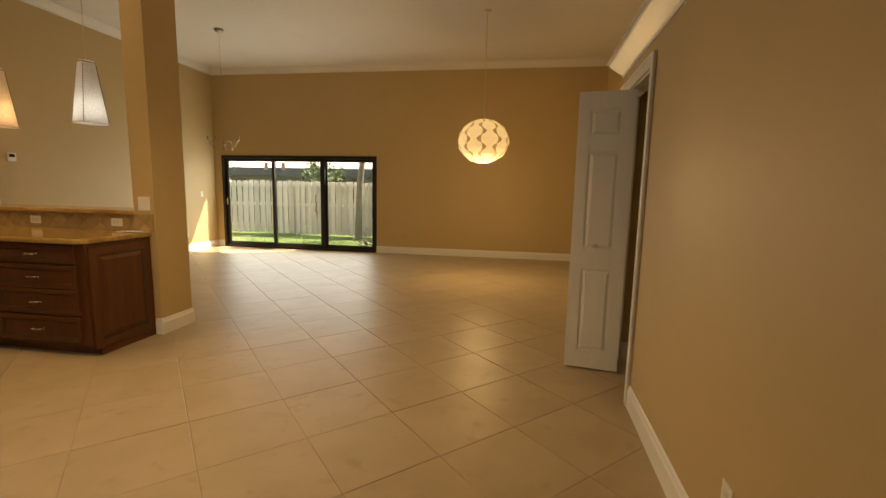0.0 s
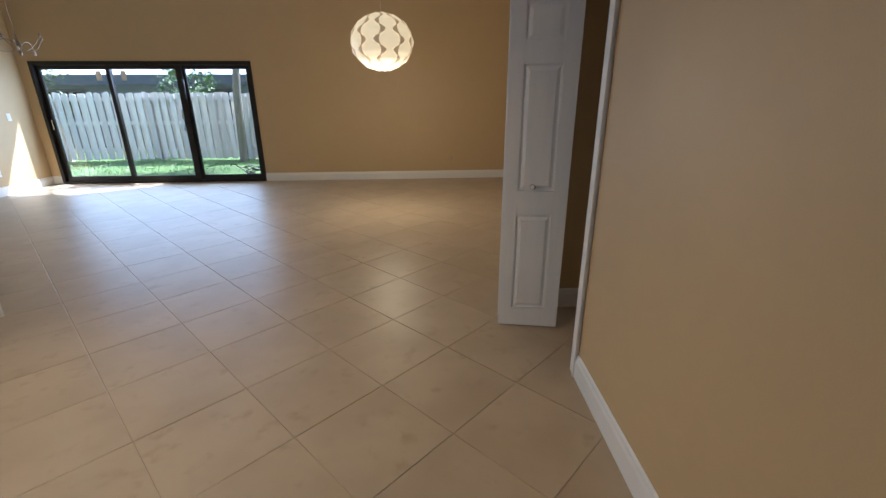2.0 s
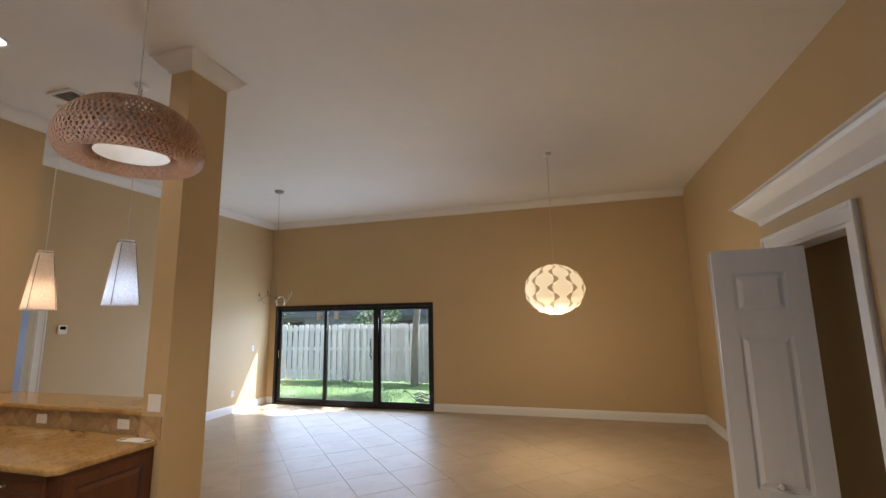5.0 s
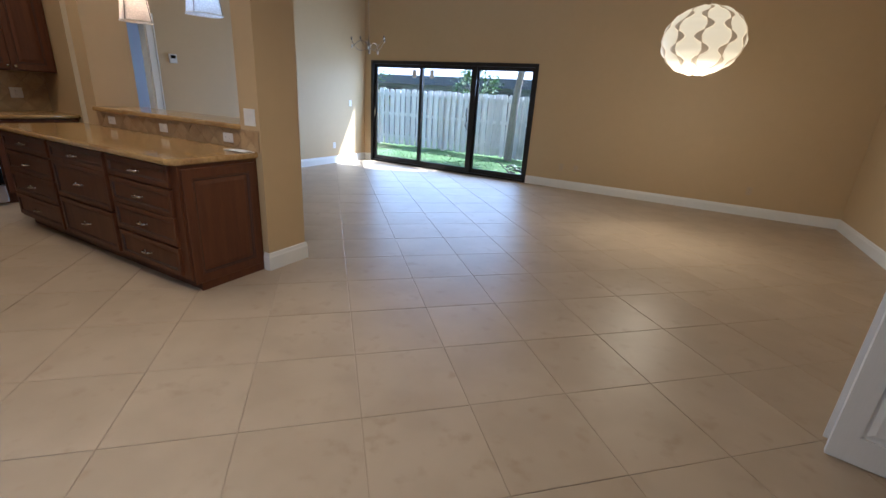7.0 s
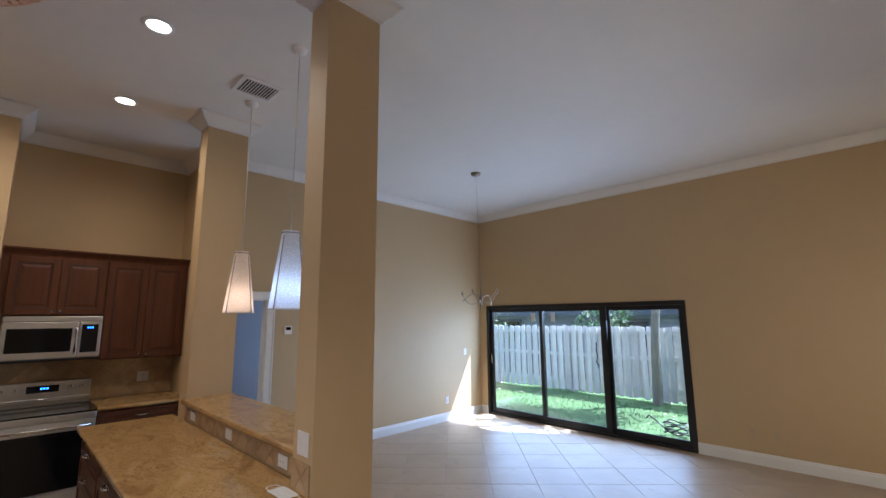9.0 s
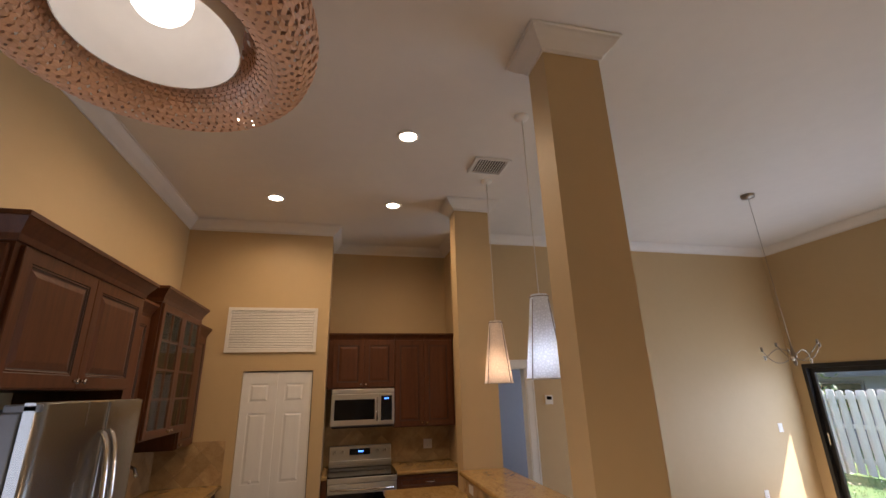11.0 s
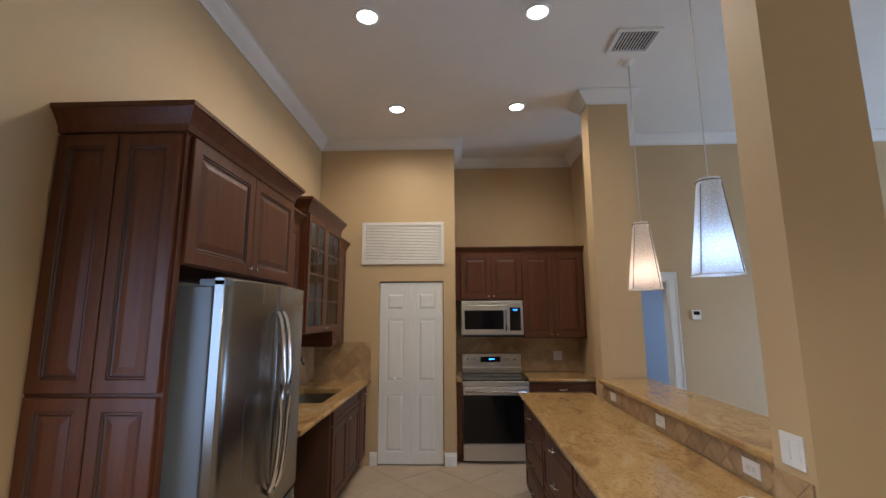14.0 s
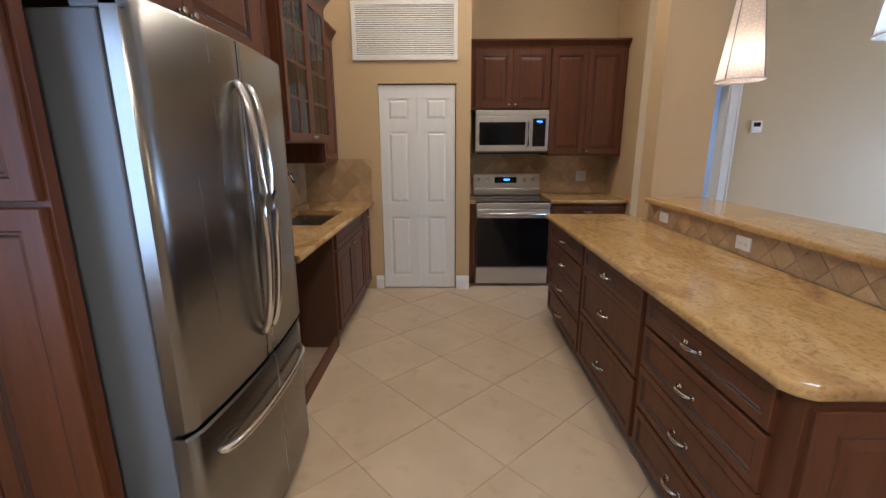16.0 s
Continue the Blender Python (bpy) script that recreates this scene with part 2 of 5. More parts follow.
def setting(name, bm, mats, label="", category=""):
    return tagged(part(name, bm, mats), label, category, kind="structure")


def boxes(*items, bevel=0.0):
    bm = bmesh.new()
    for lo, hi in items:
        bm_box(bm, lo, hi, bevel)
    return bm


def wall_mesh(axis, place, thick, lo, hi, z0, z1, openings=()):
    """A wall in the plane axis = place, as thick as given (towards + or -), from lo to hi along the other axis, with openings (a, b, bottom, top)."""
    us = sorted({lo, hi, *[v for o in openings for v in o[:2]]})
    zs = sorted({z0, z1, *[v for o in openings for v in o[2:]]})
    solid = {(i, j) for i in range(len(us) - 1) for j in range(len(zs) - 1)
             if not any(o[0] <= us[i] and us[i + 1] <= o[1] and o[2] <= zs[j] and zs[j + 1] <= o[3] for o in openings)}
    bm = bmesh.new()
    cache = {}

    def v(i, j, k):
        if (i, j, k) not in cache:
            p = place + k * thick
            cache[i, j, k] = bm.verts.new((us[i], p, zs[j]) if axis == "y" else (p, us[i], zs[j]))
        return cache[i, j, k]
    for i, j in solid:
        for k in (0, 1):
            bm.faces.new((v(i, j, k), v(i + 1, j, k), v(i + 1, j + 1, k), v(i, j + 1, k)))
        for (di, dj), (p, q) in {(-1, 0): ((i, j), (i, j + 1)), (1, 0): ((i + 1, j), (i + 1, j + 1)), (0, -1): ((i, j), (i + 1, j)), (0, 1): ((i, j + 1), (i + 1, j + 1))}.items():
            if (i + di, j + dj) not in solid:
                bm.faces.new((v(*p, 0), v(*q, 0), v(*q, 1), v(*p, 1)))
    return bm


def sweep(bm, path, profile, closed=False):
    """Runs a profile of (out, z) along a level path of (x, y); out is to the left of the way along the path. Corners are mitred."""
    pts = [Vector((p[0], p[1])) for p in path]
    n = len(pts)
    rings = []
    for i, p in enumerate(pts):
        a = (p - pts[i - 1]).normalized() if closed or i else None
        b = (pts[(i + 1) % n] - p).normalized() if closed or i < n - 1 else None
        a, b = a or b, b or a
        na, nb = Vector((-a.y, a.x)), Vector((-b.y, b.x))
        m = (na + nb).normalized()
        m = m / max(0.3, m.dot(na))
        rings.append([bm.verts.new((p.x + m.x * o, p.y + m.y * o, z)) for o, z in profile])
    k = len(profile)
    for i in range(n if closed else n - 1):
        r, s = rings[i], rings[(i + 1) % n]
        for j in range(k):
            bm.faces.new((r[j], r[(j + 1) % k], s[(j + 1) % k], s[j]))
    if not closed:
        bm.faces.new(rings[0])
        bm.faces.new(rings[-1][::-1])


# ---- the setting ----
WX, NX, NY, SY, EX, BX = -6.62, -7.36, 9.41, 1.02, 1.57, 0.662    # west wall, niche back, window wall, kitchen south wall, east wall, closet block
JOG, COLY = 2.675, 4.30
SKEW = pose(0.657, 3.33, 0, 0, 0, -2.3) @ pose(-0.657, -3.33, 0)      # the closet wall stands a little out of square
BASE = [(0, 0), (0.016, 0), (0.016, 0.105), (0.011, 0.118), (0.009, 0.135), (0.003, 0.142), (0, 0.142)]


def crown_profile(top, h=0.12, d=0.11):
    return [(0, top - h), (0.012, top - h), (0.016, top - h * 0.86), (0.03, top - h * 0.75), (0.062, top - h * 0.52), (d * 0.82, top - h * 0.22), (d * 0.88, top - h * 0.1), (d, top - h * 0.08), (d, top - 0.003), (0, top - 0.003)]


def build_setting():
    win = (-6.455, -2.915, 0.0, 2.012)
    setting("wall_north", wall_mesh("y", NY, 0.2, NX - 0.2, EX + 0.2, -0.05, CEIL + 0.1, [win]), TAN, "tan painted wall with a sliding glass door")
    setting("wall_east", wall_mesh("x", EX, 0.2, -2.2, NY, -0.05, CEIL + 0.1), TAN, "tan painted wall")
    setting("wall_west_kitchen", wall_mesh("x", WX, -0.1, SY - 0.2, JOG, -0.05, CEIL + 0.1, [(1.78, 2.535, -0.05, 2.056)]), TAN, "tan kitchen wall with a white closet door")
    setting("wall_niche_side", boxes(((NX, JOG - 0.1, -0.05), (WX - 0.1, JOG, CEIL + 0.1))), TAN, "tan side wall of the range niche")
    setting("wall_niche_back", boxes(((NX - 0.12, JOG - 0.1, -0.05), (NX, COLY + 0.1, CEIL + 0.1))), TAN, "tan wall behind the range")
    setting("wall_kitchen_divider", boxes(((NX, COLY, -0.05), (WX, COLY + 0.1, CEIL + 0.1))), TAN, "tan wall between kitchen and hall door")
    setting("wall_west", wall_mesh("x", WX, -0.12, COLY + 0.1, NY, -0.05, CEIL + 0.1, [(4.44, 5.14, -0.05, 2.04)]), TAN, "tan wall with a doorway and a thermostat")
    setting("wall_south", wall_mesh("y", SY, -0.2, WX, -1.25, -0.05, CEIL + 0.1, [(-2.71, -1.54, 0.9, 2.0)]), TAN, "tan kitchen wall with a window")
    setting("wall_hall_west", boxes(((-1.37, -2.0, -0.05), (-1.25, SY - 0.2, CEIL + 0.1))), TAN, "tan wall of the entry hall")
    setting("wall_hall_south", boxes(((-1.37, -2.2, -0.05), (EX, -2.0, CEIL + 0.1))), TAN, "tan wall of the entry hall")
    # the closet block with a flat top
    closet = setting("wall_closet", wall_mesh("x", BX, 0.1, -2.0, 4.24, -0.05, 2.33, [(3.41, 4.16, -0.05, 2.05)]), TAN, "tan wall with an open closet doorway")
    closet.matrix_basis = SKEW
    setting("wall_closet_end", boxes(((BX + 0.13, 4.17, -0.05), (EX, 4.24, 2.33))), TAN, "tan end wall of the closet")
    setting("wall_closet_near", boxes(((BX + 0.1, 3.17, -0.05), (EX, 3.24, 2.33))), TAN, "tan side wall of the closet")
    setting("closet_top", boxes(((BX + 0.05, -2.0, 2.25), (EX, 4.17, 2.328))), TAN, "tan flat top over the closet")
    setting("ceiling", boxes(((NX - 0.1, -2.1, CEIL), (EX + 0.1, NY + 0.1, CEIL + 0.15))), WHITE_CEIL, "high white painted ceiling")
    # side room behind the doorway
    # the window opening in the far wall is unseen, made for the fill lamp
    setting("wall_side_room", boxes(((-9.8, 4.32, -0.05), (-9.7, 8.0, 2.6)), ((-9.7, 4.40, -0.05), (NX - 0.12, 4.46, 2.6)), ((-9.7, 8.0, -0.05), (-8.9, 8.1, 2.6)), ((-7.5, 8.0, -0.05), (WX - 0.12, 8.1, 2.6)), ((-8.9, 8.0, -0.05), (-7.5, 8.1, 0.9)), ((-8.9, 8.0, 2.1), (-7.5, 8.1, 2.6))), GREYBLUE, "grey walls of a dim side room")
    setting("ceiling_side_room", boxes(((-9.7, 4.46, 2.5), (WX - 0.12, 8.0, 2.6))), WHITE_CEIL, "white ceiling of the side room")
    # columns
    for k, (x0, x1, y0, y1) in enumerate(((-3.345, -3.14, 3.92, 4.288), (-5.76, -5.545, 3.99, 4.38))):
        setting("column_%d" % (k + 1), boxes(((x0, y0, -0.05), (x1, y1, CEIL + 0.02))), TAN, "tan painted square column with white crown at its top")
        bm = bmesh.new()
        sweep(bm, [(x0, y0), (x0, y1), (x1, y1), (x1, y0)], crown_profile(CEIL), True)
        setting("trim_column_%d" % (k + 1), bm, WHITE_CEIL, "white crown moulding round a column")
    bm = bmesh.new()
    sweep(bm, [(-3.19, 3.92), (-3.14, 3.92), (-3.14, 4.288), (-3.345, 4.288)][::-1], BASE)
    setting("baseboard_column", bm, TRIM, "white baseboard round the column foot")
    bm = bmesh.new()
    sweep(bm, [(-5.76, 4.0), (-5.76, 4.38), (-5.545, 4.38)], BASE)
    setting("baseboard_far_column", bm, TRIM, "white baseboard round the column foot")
    # crown mouldings (the room lies to the left of each run)
    bm = bmesh.new()
    sweep(bm, [(EX, NY), (WX, NY), (WX, COLY), (NX, COLY), (NX, JOG), (WX, JOG), (WX, SY), (-1.25, SY)], crown_profile(CEIL))
    setting("trim_crown", bm, WHITE_CEIL, "white crown moulding round the high ceiling")
    bm = bmesh.new()
    sweep(bm, [(BX, -2.0), (BX, 4.24), (EX, 4.24)], crown_profile(2.335, 0.135, 0.12))
    setting("trim_closet_crown", bm, TRIM, "white crown moulding along the closet top").matrix_basis = SKEW
    # baseboards
    for k, run in enumerate((
            [(BX, -2.0), (BX, 3.335)],
            [(BX + 0.045, 4.235), (BX + 0.045, 4.24), (EX, 4.24), (EX, NY), (-2.915, NY)],
            [(-6.455, NY), (WX, NY), (WX, 5.235)],
            [(WX, 1.70), (WX, 1.78)][::-1],
            [(WX, JOG), (WX, 2.54)],
            [(EX, 3.24), (EX, 4.17), (BX + 0.14, 4.17)],
            [(-1.25, SY), (-3.2, SY)],
            [(-9.7, 8.0), (-9.7, 4.46)])):
        bm = bmesh.new()
        sweep(bm, run, BASE)
        run_ob = setting("baseboard_%d" % (k + 1), bm, TRIM, "white moulded baseboard")
        if k == 0:
            run_ob.matrix_basis = SKEW


build_setting()

TA = radians(-1.8)


def build_floor():
    slab = setting("floor", boxes(((-9.75, -2.1, -0.14), (EX, NY + 0.02, -0.004))), GROUT, "beige porcelain tile floor laid on the diagonal")
    s, g = 0.508, 0.0024
    u = Vector((math.cos(radians(45) + TA), math.sin(radians(45) + TA)))
    v = Vector((-u.y, u.x))
    o = Vector((-0.044, 2.964))
    bm = bmesh.new()
    h = s / 2 - g / 2
    q = [u * (a * h) + v * (b * h) for a, b in ((-1, -1), (1, -1), (1, 1), (-1, 1))]
    q2 = [c * (1 - 0.003 / h) for c in q]
    lo = [bm.verts.new((c.x, c.y, -0.008)) for c in q]
    mid = [bm.verts.new((c.x, c.y, -0.0015)) for c in q]
    up = [bm.verts.new((c.x, c.y, 0.0)) for c in q2]
    bm.faces.new(up)
    for a, b in ((lo, mid), (mid, up)):
        for i in range(4):
            bm.faces.new((a[i], a[(i + 1) % 4], b[(i + 1) % 4], b[i]))
    me = mesh_from(bm, "tile", TILE)
    for i in range(-30, 31):
        for j in range(-30, 31):
            c = o + u * ((i + 0.5) * s) + v * ((j + 0.5) * s)
            in_room = WX - 0.4 < c.x < EX + 0.2 and SY - 0.2 < c.y < NY - 0.28
            in_hall = -1.6 < c.x < BX + 0.3 and -0.4 < c.y <= SY - 0.2
            in_niche = NX < c.x <= WX - 0.4 and JOG < c.y < COLY
            if in_room or in_hall or in_niche:
                if c.x > BX + 0.35 and c.y < 3.0:
                    continue
                t = new("tile", me)
                t.parent = slab
                t.location = (c.x, c.y, random.uniform(-0.0006, 0.0004))
    # cut tiles along the sliding door
    for i in range(-30, 31):
        for j in range(-30, 31):
            c = o + u * ((i + 0.5) * s) + v * ((j + 0.5) * s)
            if NY - 0.28 <= c.y < NY + 0.36 and WX - 0.4 < c.x < EX + 0.2:
                poly = [c + d for d in q]
                out = []
                for a, b in zip(poly, poly[1:] + poly[:1]):
                    if a.y < NY:
                        out.append(a)
                    if (a.y < NY) != (b.y < NY):
                        out.append(a.lerp(b, (NY - a.y) / (b.y - a.y)))
                if len(out) > 2:
                    bm = bmesh.new()
                    top = [bm.verts.new((p.x - c.x, p.y - c.y, 0)) for p in out]
                    bot = [bm.verts.new((p.x - c.x, p.y - c.y, -0.008)) for p in out]
                    bm.faces.new(top)
                    for a in range(len(out)):
                        b = (a + 1) % len(out)
                        bm.faces.new((bot[a], bot[b], top[b], top[a]))
                    t = part("tile", bm, TILE, slab)
                    t.location = (c.x, c.y, 0)

# ---- more materials ----


def granite_material(name, c1, c2, c3, scale=2.4, rough=0.12):
    """Polished granite: soft clouds of three tones, thin dark drifting veins and fine crystals."""
    m = bpy.data.materials.new(name)
    m.use_nodes = True
    nt = m.node_tree
    b = nt.nodes["Principled BSDF"]
    b.inputs["Roughness"].default_value = rough
    tc, mp = nt.nodes.new("ShaderNodeTexCoord"), nt.nodes.new("ShaderNodeMapping")
    mp.inputs["Scale"].default_value, mp.inputs["Rotation"].default_value = (0.75, 1.5, 1.0), (0, 0, 0.42)
    nt.links.new(tc.outputs["Object"], mp.inputs[0])

    def noise(size, detail, warp, source):
        n = nt.nodes.new("ShaderNodeTexNoise")
        n.inputs["Scale"].default_value, n.inputs["Detail"].default_value, n.inputs["Distortion"].default_value = size, detail, warp
        nt.links.new(source, n.inputs["Vector"])
        return n.outputs[0]

    def ramp(source, *stops):
        r = nt.nodes.new("ShaderNodeValToRGB")
        e = r.color_ramp.elements
        e[0].position, e[0].color = stops[0][0], (*stops[0][1], 1)
        e[1].position, e[1].color = stops[-1][0], (*stops[-1][1], 1)
        for p, c in stops[1:-1]:
            e.new(p).color = (*c, 1)
        nt.links.new(source, r.inputs[0])
        return r.outputs[0]

    def times(a, c, amount):
        mx = nt.nodes.new("ShaderNodeMix")
        mx.data_type, mx.blend_type = "RGBA", "MULTIPLY"
        mx.inputs[0].default_value = amount
        nt.links.new(a, mx.inputs[6])
        nt.links.new(c, mx.inputs[7])
        return mx.outputs[2]
    white = (1, 1, 1)
    col = ramp(noise(scale, 7, 0.9, mp.outputs[0]), (0.33, c3), (0.43, c1), (0.53, c2), (0.62, c1), (0.74, (0.54, 0.42, 0.24)))
    vein = ramp(noise(scale * 2.3, 6, 1.6, mp.outputs[0]), (0.455, white), (0.488, (0.50, 0.36, 0.25)), (0.50, (0.36, 0.24, 0.15)), (0.512, (0.55, 0.42, 0.3)), (0.545, white))
    patch = ramp(noise(scale * 0.9, 3, 0.3, mp.outputs[0]), (0.44, (0.15, 0.15, 0.15)), (0.60, white))
    mv = nt.nodes.new("ShaderNodeMix")
    mv.data_type = "RGBA"
    nt.links.new(patch, mv.inputs[0])
    mv.inputs[6].default_value = (1, 1, 1, 1)
    nt.links.new(vein, mv.inputs[7])
    col = times(col, mv.outputs[2], 0.42)
    col = times(col, ramp(noise(55, 5, 0.2, tc.outputs["Object"]), (0.34, (0.45, 0.33, 0.22)), (0.47, white)), 0.4)
    vor = nt.nodes.new("ShaderNodeTexVoronoi")
    vor.inputs["Scale"].default_value = 210
    nt.links.new(tc.outputs["Object"], vor.inputs["Vector"])
    col = times(col, vor.outputs["Color"], 0.10)
    nt.links.new(col, b.inputs["Base Color"])
    return m


GRANITE = granite_material("golden_granite", (0.50, 0.325, 0.125), (0.44, 0.275, 0.10), (0.35, 0.205, 0.075))
TRAV = material("travertine_tile", (0.50, 0.36, 0.19), 0.35, colour2=(0.30, 0.185, 0.085), scale=9, detail=7, bump=0.08, bump_scale=60, per_object=0.16)
TRAVJOINT = material("travertine_joint", (0.36, 0.25, 0.14), 0.8, scale=12)
BAMBOO = material("bamboo_strip", (0.72, 0.46, 0.30), 0.42, colour2=(0.60, 0.35, 0.21), scale=14, per_object=0.1)
PAPER = glowing("lit_paper_shade", (1.0, 0.73, 0.37), 0.175, (0.85, 0.8, 0.7))
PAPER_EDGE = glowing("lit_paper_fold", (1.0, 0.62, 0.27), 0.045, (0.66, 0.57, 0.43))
SHADE_WARM = cloth_shade("warm_fabric_shade", (0.80, 0.72, 0.64), 0.55)
SHADE_COOL = cloth_shade("cool_fabric_shade", (0.78, 0.79, 0.80), 0.55)
BULB_WARM = glowing("warm_bulb", (1.0, 0.68, 0.40), 7)
BULB_COOL = glowing("cool_bulb", (0.80, 0.90, 1.0), 5.5)
CAN_GLOW = glowing("can_bulb", (1.0, 0.84, 0.6), 3.0)
LED_BLUE = glowing("blue_digits", (0.08, 0.25, 1.0), 1.2, (0.01, 0.02, 0.1))
WHITECLOTH = material("white_diffuser", (0.82, 0.80, 0.76), 0.6, scale=5)
RIB = material("taupe_seam", (0.26, 0.22, 0.19), 0.6, scale=10)
CORD = material("pale_cord", (0.62, 0.57, 0.48), 0.5, scale=10)
VENTGREY = material("vent_enamel", (0.76, 0.74, 0.70), 0.45, scale=8)
# dark grey that stands in for the shade behind the vent blades
VENTDARK = material("vent_painted_shade", (0.10, 0.095, 0.09), 0.8, scale=8)

# ---- cabinet makers (fronts face local +y, the face frame is at y = 0, x runs along the front) ----


def ring_panel(bm, x0, z0, w, h, seq, back=0.0):
    """Nested rectangles: seq holds (inset, y, material of the band that leads to it)."""
    prev = None
    for inset, y, mi in [(0, back, 0)] + list(seq):
        c = [bm.verts.new((x0 + a, y, z0 + b)) for a, b in ((inset, inset), (w - inset, inset), (w - inset, h - inset), (inset, h - inset))]
        if prev:
            for i in range(4):
                f = bm.faces.new((prev[i], prev[(i + 1) % 4], c[(i + 1) % 4], c[i]))
                f.material_index = mi
        else:
            bm.faces.new(c[::-1])
        prev = c
    bm.faces.new(prev)


def raised_seq(st, t=0.021):
    return [(0.0, t - 0.003, 0), (0.003, t, 0), (st, t, 0), (st + 0.004, t - 0.005, 1), (st + 0.010, t - 0.003, 0), (st + 0.014, t - 0.008, 1),
            (st + 0.020, t - 0.009, 1), (st + 0.048, t - 0.002, 0)]


def drawer_seq(st=0.032, t=0.021):
    return [(0.0, t - 0.003, 0), (0.003, t, 0), (st, t, 0), (st + 0.004, t - 0.005, 1), (st + 0.009, t - 0.003, 0), (st + 0.013, t - 0.009, 1), (st + 0.019, t - 0.009, 0)]


def knob(parent, x, y, z):
    bm = bmesh.new()
    for a, b, r1, r2 in ((0, 0.012, 0.006, 0.006), (0.012, 0.02, 0.007, 0.015), (0.02, 0.027, 0.015, 0.009)):
        bm_cyl(bm, (x, y + a, z), (x, y + b, z), r1, r2, 12)
    part("knob", bm, CHROME, parent, "small polished nickel knob")


def pull(parent, x, y, z, half=0.043):
    bm = bmesh.new()
    pts = [(x + half * math.sin(a), y + 0.004 + 0.030 * math.cos(a) ** 0.7 if abs(a) < 1.5 else y, z) for a in [(-1.5 + 3.0 * i / 10) for i in range(11)]]
    bm_tube(bm, pts, 0.0072, 8)
    for s in (-1, 1):
        bm_box(bm, (x + s * half - 0.011, y - 0.001, z - 0.008), (x + s * half + 0.011, y + 0.008, z + 0.008), 0.003)
    part("handle", bm, CHROME, parent, "curved polished nickel pull")


def front(parent, kind, x, z, w, h, knob_side=0):
    bm = bmesh.new()
    if kind == "drawer":
        ring_panel(bm, x, z, w, h, drawer_seq())
        d = part("drawer", bm, [WOOD, GLAZE], parent)
        pull(d, x + w / 2, 0.021, z + h / 2)
    elif kind == "false":
        ring_panel(bm, x, z, w, h, drawer_seq())
        part("drawer_front", bm, [WOOD, GLAZE], parent)
    elif kind == "panel":
        ring_panel(bm, x, z, w, h, raised_seq(0.06))
        part("panel", bm, [WOOD, GLAZE], parent)
    elif kind == "glass":
        st = 0.055
        bm_box(bm, (x, 0, z), (x + st, 0.021, z + h), 0.002)
        bm_box(bm, (x + w - st, 0, z), (x + w, 0.021, z + h), 0.002)
        bm_box(bm, (x + st, 0, z), (x + w - st, 0.021, z + st), 0.002)
        bm_box(bm, (x + st, 0, z + h - st), (x + w - st, 0.021, z + h), 0.002)
        d = part("door", bm, WOOD, parent, "glazed wooden cabinet door")
        for i in (1,):
            bx = x + st + (w - 2 * st) * i / 2
            part("muntin", boxes(((bx - 0.008, 0.002, z + st), (bx + 0.008, 0.019, z + h - st))), WOOD, d)
        for i in (1, 2, 3):
            bz = z + st + (h - 2 * st) * i / 4
            part("muntin", boxes(((x + st, 0.003, bz - 0.008), (x + w - st, 0.018, bz + 0.008))), WOOD, d)
        part("pane", boxes(((x + st - 0.004, 0.008, z + st - 0.004), (x + w - st + 0.004, 0.012, z + h - st + 0.004))), GLASS, d, "clear glass pane")
        knob(d, x + (0.028 if knob_side < 0 else w - 0.028), 0.021, z + 0.03)
    else:
        ring_panel(bm, x, z, w, h, raised_seq(0.058))
        d = part("door", bm, [WOOD, GLAZE], parent)
        if knob_side:
            kz = z + (0.035 if kind == "door_up" else h - 0.035)
            knob(d, x + (0.03 if knob_side < 0 else w - 0.03), 0.021, kz)


def cabinet(name, label, place, turn, w, d, h, fronts, crown=0.0, toe=0.0, group="", hollow=None, crown_ends=(True, True)):
    c = thing(name, label, "cabinet", place, turn, group)
    bm = bmesh.new()
    if hollow:
        t = 0.02
        panels = [("side_panel", (0, -d, 0), (t, 0, h)), ("side_panel", (w - t, -d, 0), (w, 0, h)), ("bottom_panel", (t, -d, 0), (w - t, 0, t)),
                  ("top_panel", (t, -d, h - t), (w - t, 0, h)), ("back_panel", (t, -d, t), (w - t, -d + t, h - t))]
        for i in range(1, hollow + 1):
            z = h * i / (hollow + 1)
            panels.append(("shelf", (t, -d + t, z - 0.008), (w - t, -0.03, z + 0.008)))
        for panel, lo, hi in panels:
            pb = bmesh.new()
            bm_box(pb, lo, hi)
            part(panel, pb, WOOD, c)
    else:
        bm_box(bm, (0, -d, toe), (w, 0, h), 0.002)
        if toe:
            bm_box(bm, (0.0, -d, 0), (w, -0.07, toe))
    if not hollow:
        part("body", bm, WOOD, c)
    for f in fronts:
        front(c, *f)
    if crown:
        bm = bmesh.new()
        pr = [(0.0, h - 0.01), (0.012, h - 0.01), (0.018, h + crown * 0.18), (0.03, h + crown * 0.4), (0.055, h + crown * 0.78), (0.062, h + crown * 0.8), (0.062, h + crown), (-0.02, h + crown), (-0.02, h - 0.01)]
        path = [(w, 0.0), (0, 0.0)]
        if crown_ends[1]:
            path = [(w, -d)] + path
        if crown_ends[0]:
            path = path + [(0, -d)]
        sweep(bm, path[::-1], [(o, z) for o, z in pr])
        bm_box(bm, (0.005, -d, h), (w - 0.005, -0.005, h + crown * 0.5))
        part("crown", bm, WOOD, c, "dark-glazed wooden crown moulding")
    return c


